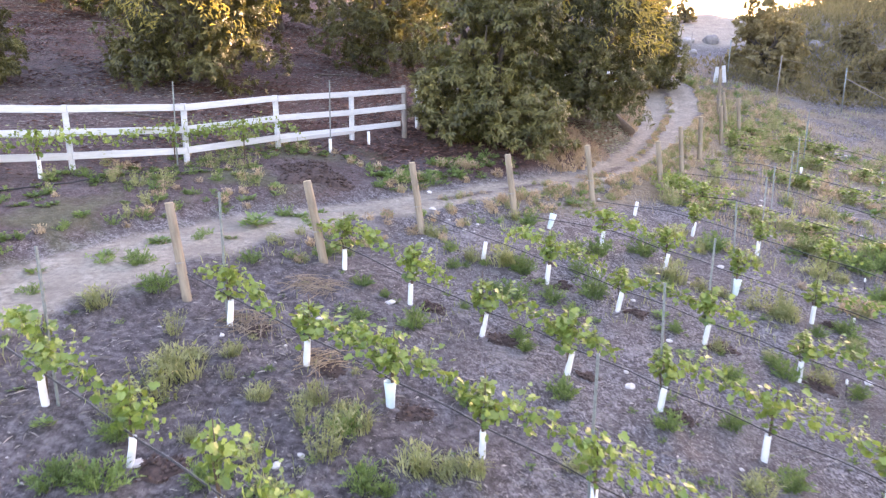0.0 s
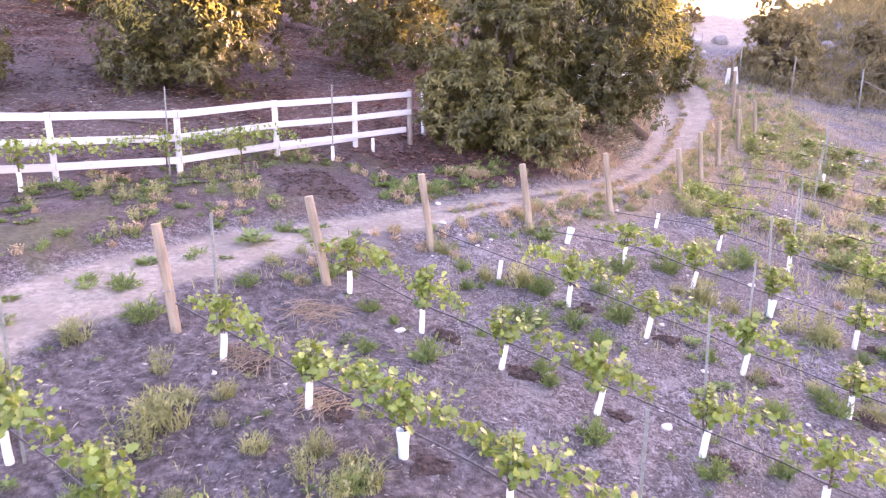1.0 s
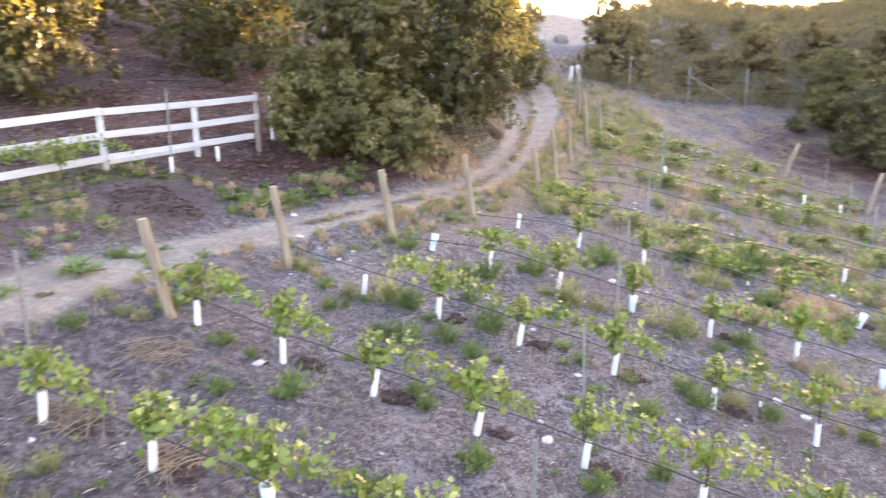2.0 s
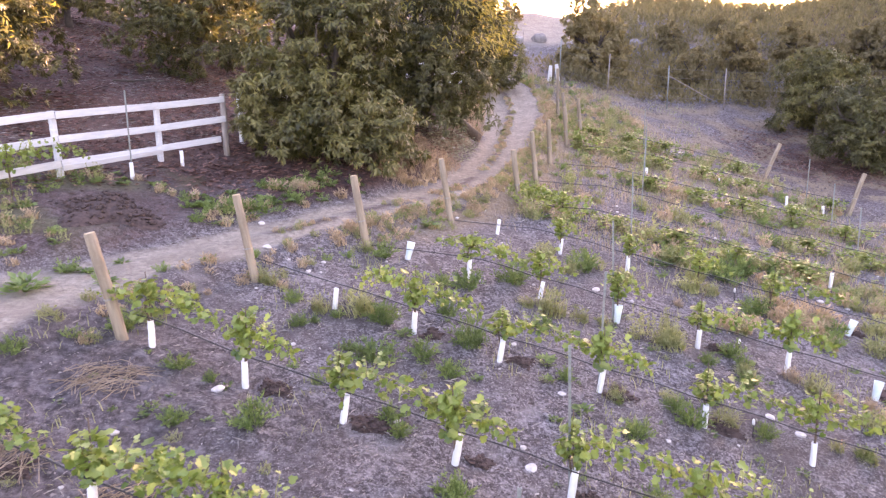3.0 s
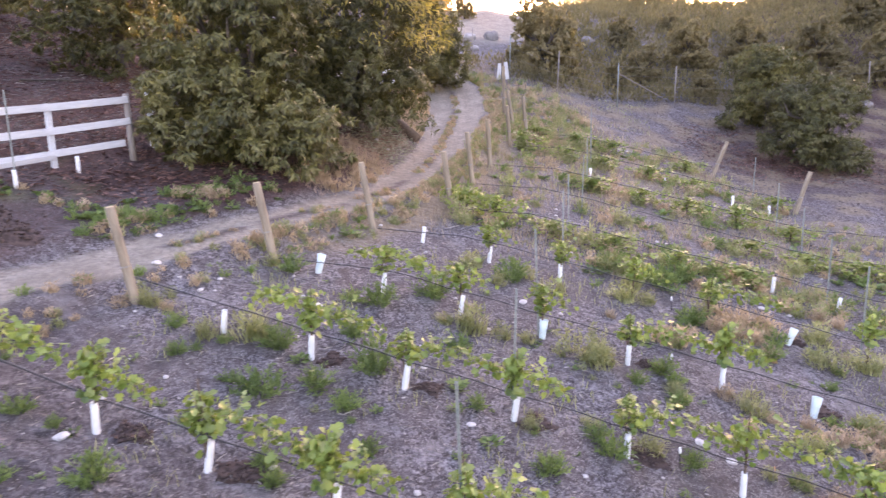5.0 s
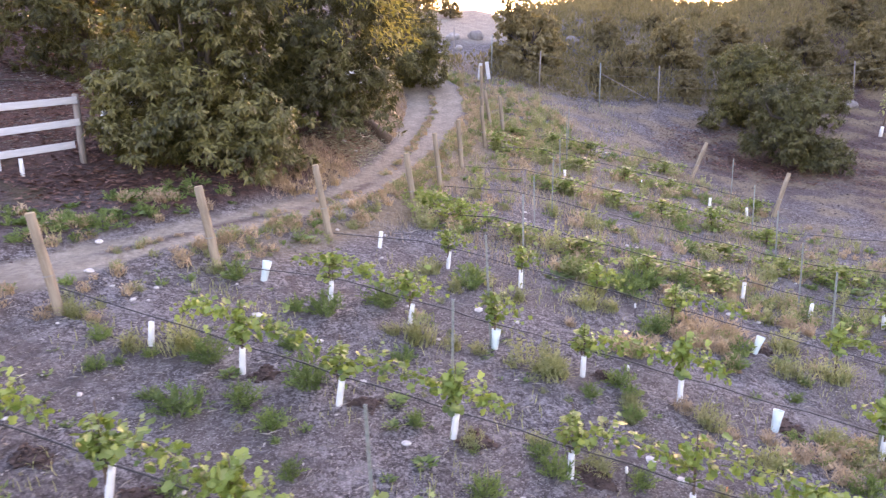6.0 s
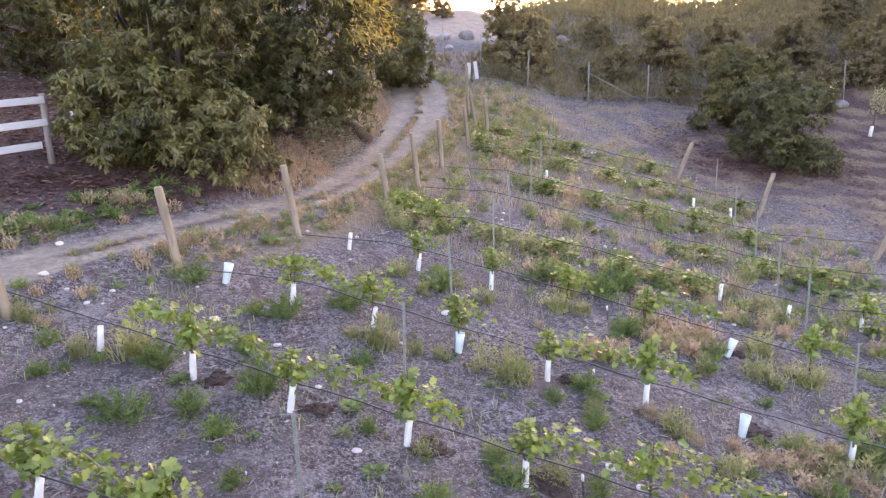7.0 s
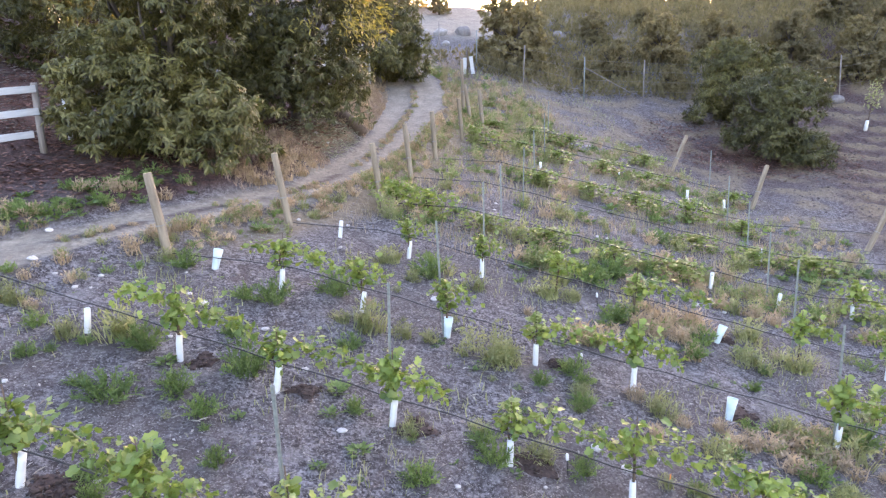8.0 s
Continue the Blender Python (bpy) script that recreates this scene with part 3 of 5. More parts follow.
def wooden_post(seed):
    rnd = random.Random(seed)
    t = thing("vineyard_post", Matrix(), "round weathered wooden end post leaning away from its vine row", "post", "row end posts")
    r = 0.062 + 0.006 * rnd.random()
    v, f = lathe([(0, 0, -0.35, r * 1.05), (0, 0, 0.0, r * 1.04), (0.006, 0.004, 0.5, r), (0.0, 0.008, 0.9, r * 0.97), (0.004, 0, 1.29, r * 0.94), (0.004, 0, 1.31, r * 0.86)], 12, False, 0.05, seed)
    shaft = part("shaft", mesh_of("shaft", v, f, M_POST, True), None, t)
    v, f = lathe([(0.004, 0, 1.305, r * 0.88), (0.004, 0, 1.316, r * 0.84)], 12)
    part("cut_top", mesh_of("cut_top", v, f, M_POST_CUT), None, shaft, "pale sawn top")
    v, f = join([tube_along([(r * 1.04 * math.cos(a), r * 1.04 * math.sin(a), zz) for a in np.linspace(0, 6.28, 13)], [0.004] * 13, 5) for zz in (0.5, 0.512)])
    part("wire_wrap", mesh_of("wire_wrap", v, f, M_WIRE, True), None, shaft, "twisted steel wire")
    return t

def steel_stake(seed):
    t = thing("metal_stake", Matrix(), "grey-green steel vineyard stake standing in a vine row", "stake", "trellis stakes")
    bm = bmesh.new()
    for sx, sy, ox, oy in ((0.026, 0.005, 0, 0), (0.005, 0.017, -0.0105, 0.01), (0.005, 0.017, 0.0105, 0.01)):
        bmesh.ops.create_cube(bm, size=1.0, matrix=Matrix.Translation((ox, oy, 0.66)) @ Matrix.Diagonal((sx, sy, 2.0, 1)))
    part("profile", bm, M_STEEL, t)
    return t

ROW_YAW = -30.0
post0, post1 = wooden_post(1), wooden_post(2)
stake0 = steel_stake(1)
used = {post0: False, post1: False, stake0: False}

def put(t, m):
    """The first time the thing itself, after that copies of it."""
    if used.get(t) is False:
        used[t] = True
        t.matrix_world = m
        return t
    return copy_thing(t, m)

rnd = random.Random(4)
STAKE_OFF = {0: -6.6, 1: -6.75}
for k, n in enumerate(ROW_N):
    x, y = sn(POST_S[k], n)
    put(post0 if k % 2 else post1, pose(x, y, H(x, y), 0, 0, ROW_YAW) @ pose(0, 0, 0, rnd.uniform(-2, 2), (-8 if k < 7 else -4) + rnd.uniform(-2, 2), rnd.uniform(0, 20)))
    if k >= 6:
        x, y = sn(END_S[k], n)
        put(post1, pose(x, y, H(x, y), 0, 0, ROW_YAW) @ pose(0, 0, 0, rnd.uniform(-3, 3), 24 + rnd.uniform(-4, 4), 30))
    ss = [(-1.5, -1.9, -1.72, -1.64, -1.48, -1.4, -1.3, -1.25, -1.2, -1.2, -1.2)[k], 3.75] + ([STAKE_OFF[k]] if k in STAKE_OFF else [])
    for s in ss:
        if s < END_S[k] - 0.8:
            x, y = sn(s + rnd.uniform(-0.08, 0.08), n + 0.04)
            put(stake0, pose(x, y, H(x, y), rnd.uniform(-2, 2), rnd.uniform(-2, 2), ROW_YAW) @ Matrix.Diagonal((1, 1, 1.0 if k < 6 else 0.85, 1)))

def line_thing(k, n):
    """The drip hose of a row, hung a little over the tubes, with its emitters."""
    s0, s1 = POST_S[k] + 0.1, END_S[k]
    pts = []
    m = int((s1 - s0) / 0.4)
    for i in range(m + 1):
        s = s0 + (s1 - s0) * i / m
        x, y = sn(s, n - 0.05)
        hh = (0.4 if k < 4 else 0.08 + 0.32 * min(1.0, (s - s0) / 1.8)) + 0.015 * math.sin(s * 5.0) * (i > 3)
        pts.append((x, y, max(float(height(x, y)) + hh, H(x, y) + 0.012)))
    t = thing("drip_line", pose(*pts[0]), "black irrigation hose strung along a vine row", "hose", "drip lines")
    o = Vector(pts[0])
    v, f = tube_along([Vector(p) - o for p in pts], [0.0075] * len(pts), 6)
    part("hose", mesh_of("hose", v, f, M_HOSE, True), None, t)
    w = [Vector(p) - o + Vector((0, 0, 0.02)) for p in pts]
    v, f = tube_along(w, [0.002] * len(pts), 4)
    part("wire", mesh_of("wire", v, f, M_WIRE, True), None, t)
    return t

for k, n in enumerate(ROW_N):
    line_thing(k, n)

# ================= vines =================
def grow_tube(cone):
    t = thing("grow_tube", Matrix(), "pale aqua plastic grow tube flared wider at its top" if cone else "white plastic grow tube round a young vine stem", "plant tube", "grow tubes")
    if cone:
        v, f = lathe([(0, 0, -0.03, 0.052), (0, 0, 0.15, 0.06), (0, 0, 0.31, 0.075), (0, 0, 0.305, 0.07), (0, 0, 0.1, 0.052)], 12, False, 0.06, 3)
    else:
        v, f = lathe([(0, 0, -0.04, 0.041), (0, 0, 0.1, 0.042), (0.003, 0, 0.22, 0.04), (0, 0, 0.345, 0.038), (0, 0, 0.34, 0.034), (0, 0, 0.1, 0.036)], 10, False, 0.1, 3)
    part("sleeve", mesh_of("sleeve", v, f, M_TUBE_AQUA if cone else M_TUBE, True), None, t)
    return t

def grapevine(seed, fwd, back, thick, slope=-0.2414, bushy=False):
    """A young vine: stem, a cane along the row downhill and one uphill, with leaves."""
    rnd = random.Random(seed)
    t = thing("grapevine", Matrix(), "young grapevine with bright green leaves trained along its row", "vine", "grapevines")
    hz = rnd.uniform(0.62, 0.74)
    stem = [(0, 0, -0.05), (0.01, 0.01, 0.25), (rnd.uniform(-0.03, 0.03), 0.0, 0.5), (0, 0, hz)]
    v, f = tube_along(stem, [0.014, 0.013, 0.011, 0.009], 6)
    part("stem", mesh_of("stem", v, f, M_BARK, True), None, t)
    v, f = tube_along([(0.02, 0.02, -0.1), (0.02, 0.02, 0.5), (0.022, 0.02, 0.98)], [0.006] * 3, 5)
    part("training_rod", mesh_of("training_rod", v, f, M_BARK, True), None, t, "thin dark training rod")
    canes, items = [], []       # canes: (name, tube, leaves)
    for way, length in ((1, fwd), (-1, back)):
        if length <= 0:
            continue
        m = 9
        pts = []
        sag = rnd.uniform(0.05, 0.2)
        for i in range(m):
            u = i / (m - 1)
            x = way * length * u
            z = hz + 0.12 * math.sin(u * 2.6) + slope * x - sag * u * u + rnd.uniform(-0.015, 0.015)
            pts.append(Vector((x, 0.05 * math.sin(u * 5 + seed), z)))
        mine = []
        canes.append(("cane", tube_along(pts, [0.008 - 0.0006 * i for i in range(m)], 5), mine))
        count = int(thick * length * 200)
        for _ in range(count):
            u = rnd.random() ** 0.85
            q = u * (m - 1)
            i = min(int(q), m - 2)
            p = pts[i].lerp(pts[i + 1], q - i)
            fat = 0.145 * (1 - 0.55 * u)
            off = Vector((rnd.gauss(0, 0.06), rnd.gauss(0, fat * 0.7), rnd.gauss(0.0, fat * 0.75) - 0.02))
            d = Vector((rnd.uniform(-0.6, 0.8), rnd.uniform(-1, 1), rnd.uniform(-1.5, 0.2)))
            mine.append((p + off, d, Vector((0, 0, 1)) + unit(rnd) * 0.7, rnd.choice((0.04, 0.05, 0.062, 0.075, 0.095)) * (1 - 0.25 * u)))
    for _ in range(int(80 * thick)):          # head of the vine, and leaves on the stem
        z = rnd.uniform(0.42, hz + 0.24)
        items.append((Vector((rnd.gauss(0, 0.06), rnd.gauss(0, 0.06), z)), (rnd.uniform(-1, 1), rnd.uniform(-1, 1), rnd.uniform(-1.1, 0.4)), Vector((0, 0, 1)) + unit(rnd) * 0.8, rnd.choice((0.045, 0.06, 0.075, 0.1))))
    for _ in range(130 if bushy else 0):       # leaves that hang down to the ground on both sides
        x = rnd.uniform(-0.75 * back, 0.85 * fwd)
        z = rnd.uniform(0.08, hz) * (1 - 0.3 * abs(x)) + slope * x
        items.append((Vector((x, rnd.gauss(0, 0.13), z)), (rnd.uniform(-1, 1), rnd.uniform(-1, 1), rnd.uniform(-1.2, 0.3)), Vector((0, 0, 1)) + unit(rnd) * 0.8, rnd.choice((0.05, 0.065, 0.085, 0.105))))
    for _ in range(4):                        # upright tips
        x = rnd.uniform(-back * 0.5, fwd * 0.8)
        p0 = Vector((x, rnd.uniform(-0.05, 0.05), hz + slope * x + 0.05))
        p1 = p0 + Vector((rnd.uniform(-0.05, 0.1), rnd.uniform(-0.06, 0.06), rnd.uniform(0.12, 0.3)))
        mine = []
        canes.append(("shoot", tube_along([p0, p0.lerp(p1, 0.5) + unit(rnd) * 0.015, p1], [0.005, 0.004, 0.002], 5), mine))
        for j in range(6):
            mine.append((p0.lerp(p1, j / 5), (rnd.uniform(-1, 1), rnd.uniform(-1, 1), rnd.uniform(-0.3, 0.6)), Vector((0, 0, 1)) + unit(rnd) * 0.5, rnd.uniform(0.025, 0.05)))
    for nm_, (v, f), mine in canes:
        c = part(nm_, mesh_of(nm_, v, f, M_CANE, True), None, t)
        v, f = leaves(mine, "vine")
        tip = nm_ == "shoot"
        q = part("leaf_spray", mesh_of("leaf_spray", v, f, M_VINE_TIP if tip else M_VINE), None, c)
        tagged(q, "pale pinkish young leaves" if tip else "bright green lobed leaves", kind="stuff")
    v, f = leaves(items, "vine")
    part("foliage", mesh_of("foliage", v, f, M_VINE), None, t)
    return t

VINES = [grapevine(31, 1.05, 0.0, 0.8), grapevine(32, 0.8, 0.4, 0.85), grapevine(33, 1.15, 0.1, 0.7), grapevine(34, 0.55, 0.2, 1.2), grapevine(35, 0.9, 0.75, 0.85), grapevine(36, 0.35, 0.12, 0.9)]
BUSHY = [grapevine(41, 0.6, 0.5, 0.7, bushy=True), grapevine(42, 0.75, 0.3, 0.6, bushy=True), grapevine(43, 0.45, 0.6, 0.8, bushy=True)]
RAIL_VINE = grapevine(44, 1.35, 1.15, 0.55, slope=0.03)
TUBE, CONE = grow_tube(False), grow_tube(True)
for t in (*VINES, *BUSHY, RAIL_VINE, TUBE, CONE):
    used[t] = False

def plant(k, s, what, v=None, rnd=random.Random(8)):
    """what: v vine with a tube, t tube alone, c flared tube, b bare vine."""
    n = ROW_N[k] + rnd.uniform(-0.05, 0.05)
    x, y = sn(s, n)
    z = H(x, y)
    if what in "vtcd":
        put(CONE if what in "cd" else TUBE, pose(x, y, z, rnd.uniform(-5, 5), (15 if what == "c" else 5) + rnd.uniform(-5, 6)) @ pose(0, 0, 0, 0, 0, rnd.uniform(0, 360)) @ Matrix.Scale(rnd.uniform(0.92, 1.06) * 1.0, 4))
    if what in "vbd":
        put(VINES[v] if k < 6 else rnd.choice(BUSHY), pose(x, y, z, rnd.uniform(-4, 4), rnd.uniform(-3, 3), ROW_YAW + rnd.uniform(-8, 8)) @ Matrix.Diagonal((rnd.uniform(0.95, 1.15), rnd.uniform(0.9, 1.2) if k < 6 else rnd.uniform(1.0, 1.3), rnd.uniform(0.9, 1.08) if k < 6 else rnd.uniform(0.62, 0.85), 1)))

NEAR = {
    0: [(-6.74, "v", 4), (-5.5, "v", 5), (-4.3, "v", 2), (-3.0, "v", 0), (-1.7, "v", 1)],
    1: [(-6.60, "v", 1), (-5.35, "v", 0), (-4.17, "d", 4), (-2.99, "v", 0), (-1.75, "v", 2), (-0.5, "v", 1)],
    2: [(-6.6, "v", 1), (-5.38, "v", 3), (-4.18, "v", 0), (-2.89, "v", 3), (-1.68, "v", 0), (-0.44, "v", 2), (0.8, "v", 0), (2.1, "v", 1)],
    3: [(-5.33, "t", 0), (-4.15, "v", 4), (-2.9, "v", 0), (-1.56, "v", 3), (-0.23, "v", 0), (1.05, "v", 2), (2.3, "v", 1), (3.6, "v", 3)],
    4: [(-5.05, "c", 0), (-3.94, "v", 1), (-2.71, "v", 5), (-1.45, "d", 5), (-0.19, "v", 0), (1.13, "v", 3), (2.37, "c", 0), (3.7, "v", 3), (5.0, "v", 1)],
    5: [(-3.94, "t", 0), (-2.68, "v", 5), (-1.37, "v", 5), (-0.1, "b", 5), (1.2, "b", 0), (2.54, "c", 0), (3.8, "b", 3), (5.1, "v", 1), (6.4, "v", 4)],
    6: [(-3.6, "b", 1), (-2.9, "b", 1), (-1.7, "b", 0), (-0.4, "b", 5), (0.9, "b", 3), (2.15, "b", 4), (2.75, "t", 0), (3.98, "t", 0), (5.3, "v", 1), (6.6, "b", 0)],
}
for k, row in NEAR.items():
    for s, what, v in row:
        plant(k, s, what, v)
rnd = random.Random(15)
for k in range(7, 11):
    s = POST_S[k] + 0.4
    while s < END_S[k] - 0.5:
        if rnd.random() < 0.72:
            plant(k, s, "b")
        s += 1.27 + rnd.uniform(-0.1, 0.1)
for s, n in ((2.99, 24.7), (3.99, 24.6), (-1.13, 23.7), (4.19, 20.5)):       # the few tubes of the upper rows
    x, y = sn(s, n)
    put(TUBE, pose(x, y, H(x, y), 3, 4, 30 * s))
# the short row along the fence
for (x, y), what in (((-7.18, 12.34), "v"), ((-5.45, 14.15), "b"), ((-4.3, 15.1), "b"), ((-2.66, 16.49), "t"), ((-1.87, 17.6), "t"), ((-8.6, 11.3), "v")):
    m = pose(x, y, H(x, y), 0, 0, 44)
    if what in "vt":
        put(TUBE, m)
    if what in "vb":
        put(RAIL_VINE, m)
for x, y in ((-5.42, 14.19), (-2.66, 16.52), (-9.0, 11.0)):
    put(stake0, pose(x, y, H(x, y), 0, 1, 20))

# ================= far end of the track =================
def rock(name, x, y, size, seed, label, category="stone", group="", squash=0.7, mat=None, sink=0.25):
    rnd = random.Random(seed)
    bm = bmesh.new()
    bmesh.ops.create_icosphere(bm, subdivisions=3 if size > 0.25 else 2, radius=1.0)
    o = Vector((seed * 1.7, seed * 0.3, 0))
    for v in bm.verts:
        k = 1 + 0.28 * noise.noise(v.co * 1.3 + o) + 0.12 * noise.noise(v.co * 3.1 + o)
        v.co = Vector((v.co.x * k * rnd.uniform(0.97, 1.03), v.co.y * k * 0.8, v.co.z * k * squash)) * size
    for f in bm.faces:
        f.smooth = size > 0.25
    me = bpy.data.meshes.new(name)
    bm.to_mesh(me)
    bm.free()
    me.materials.append(mat or M_STONE)
    ob = new(name, me)
    ob.matrix_world = pose(x, y, H(x, y) + size * squash * (0.5 - sink), rnd.uniform(-8, 8), rnd.uniform(-8, 8), rnd.uniform(0, 360))
    return tagged(ob, label, category, group)

for i, (x, y, s, pale) in enumerate(((15.25, 43.8, 0.28, True), (15.35, 45.2, 0.45, True), (16.8, 45.2, 0.55, False), (14.5, 45.7, 0.3, True), (20.9, 40.6, 0.55, False), (21.3, 39.6, 0.35, False), (30.7, 30.2, 0.4, False))):
    rock("boulder", x, y, s, 40 + i, "pale rounded boulder on the far bank" if pale else "grey rounded boulder on the far bank", "boulder", "boulders", mat=M_PALEROCK if pale else M_BOULDER)

def sign_boards():
    x, y = 13.4, 34.6
    t = thing("board_stack", pose(x, y, H(x, y), 0, 0, -20), "two white boards leaning on a dark stake by the track", "boards")
    bm = box_bm(0.2, 0.03, 0.75, 0.004)
    bmesh.ops.transform(bm, verts=bm.verts, matrix=pose(-0.14, 0, 0.52, 0, 6, 0))
    part("board", bm, M_PAINT, t)
    bm = box_bm(0.17, 0.03, 0.8, 0.004)
    bmesh.ops.transform(bm, verts=bm.verts, matrix=pose(0.2, 0.02, 0.55, 0, -7, 0))
    part("board", bm, M_PAINT, t)
    v, f = lathe([(0, 0, -0.3, 0.05), (0, 0, 1.25, 0.045)], 8)
    part("stake", mesh_of("stake", v, f, M_BARK, True), None, t)

sign_boards()
x, y = sn(-4.62, 30.2)
put(post0, pose(x, y, H(x, y), 1, -2, 10) @ Matrix.Diagonal((1, 1, 1.45, 1)))
x, y = sn(-4.1, 28.9)
put(post1, pose(x, y, H(x, y), 1, -9, -30))

# wire fence at the foot of the far slope
def wire_fence():
    t = thing("wire_fence", pose(15.8, 33.4, H(15.8, 33.4)), "thin wire fence on pale slender posts", "fence")
    o = t.matrix_world.inverted()
    spots = [(12.9, 37.5), (14.3, 35.9), (15.6, 33.2), (17.95, 31.8), (21.4, 32.4), (26.4, 31.7), (31.3, 30.7), (36.5, 29.6), (42, 28.5)]
    tops = []
    for i, (x, y) in enumerate(spots):
        v, f = lathe([(0, 0, -0.3, 0.03), (0, 0, 1.0, 0.029), (0.01, 0, 1.95, 0.028)], 7)
        p = part("post", mesh_of("post", v, f, M_STEEL if i % 2 else M_OLDWOOD, True), None, t)
        p.matrix_parent_inverse = Matrix()
        p.matrix_basis = o @ pose(x, y, H(x, y), random.uniform(-3, 3), random.uniform(-3, 3), 0)
        tops.append(Vector((x, y, H(x, y))))
    for hh in (0.5, 0.95, 1.4, 1.8):
        v, f = tube_along([o @ (p + Vector((0, 0, hh))) for p in tops], [0.0032] * len(tops), 4)
        part("wire", mesh_of("wire", v, f, M_WIRE), None, t)
    a, b = o @ (tops[3] + Vector((0, 0, 1.5))), o @ (tops[3] + Vector((2.3, -0.1, 0.35)))
    v, f = tube_along([a, b], [0.02, 0.02], 5)
    part("brace", mesh_of("brace", v, f, M_OLDWOOD, True), None, t)

wire_fence()

# the rail fence goes on behind the trees
def back_fence():
    t = thing("rail_fence", pose(-0.72, 19.75, H(-0.72, 19.75)), "white rail fence running on behind the avocado trees", "fence")
    o = t.matrix_world.inverted()
    spots = [(-0.72, 19.75), (0.9, 22.6), (2.4, 25.0), (4.1, 27.2), (6.2, 29.6), (8.1, 31.3)]
    for i, (x, y) in enumerate(spots):
        z = H(x, y)
        bm = box_bm(0.095, 0.095, 1.6, 0.006)
        bmesh.ops.translate(bm, verts=bm.verts, vec=(0, 0, 0.35 if i > 3 else 0.45))
        p = part("post", bm, M_PAINT, t)
        p.matrix_parent_inverse = Matrix()
        p.matrix_basis = o @ pose(x, y, z, 0, 0, 50)
        if i + 1 < len(spots):
            nx, ny = spots[i + 1]
            d = Vector((nx - x, ny - y, H(nx, ny) - z))
            for hh in (1.2, 0.82, 0.4):
                q = part("rail", box_bm(d.length, 0.03, 0.135, 0.005), M_PAINT, t)
                q.matrix_parent_inverse = Matrix()
                q.matrix_basis = o @ pose(x + d.x / 2 + 0.05, y + d.y / 2 - 0.04, z + d.z / 2 + hh, 0, 0, math.degrees(math.atan2(d.y, d.x))) @ pose(0, 0, 0, 0, -math.degrees(math.asin(d.z / d.length)), 0)

back_fence()

# ================= weeds =================
def blades(base, tall, wide, lean, seed, bend=0.5):
    """Grass blades as verts and faces, from arrays of roots, heights, widths and leans."""
    r = np.random.RandomState(seed)
    n = len(base)
    a = r.uniform(0, 2 * np.pi, n)
    out = np.stack([np.cos(a), np.sin(a), 0 * a], 1)
    side = np.stack([-np.sin(a), np.cos(a), 0 * a], 1)
    up = np.array([0, 0, 1.0])
    h, w, k = tall[:, None], wide[:, None], lean[:, None]
    p1 = base + up * h * 0.55 + out * h * k * 0.35
    p2 = base + up * h * (1 - 0.25 * k) + out * h * k
    V = np.stack([base - side * w / 2, base + side * w / 2, p1 + side * w * 0.4, p1 - side * w * 0.4, p2], 1).reshape(-1, 3)
    idx = (np.array([0, 1, 2, 3, 3, 2, 4])[None, :] + 5 * np.arange(n)[:, None]).ravel()
    return V, (idx, np.tile(np.array([4, 3]), n))

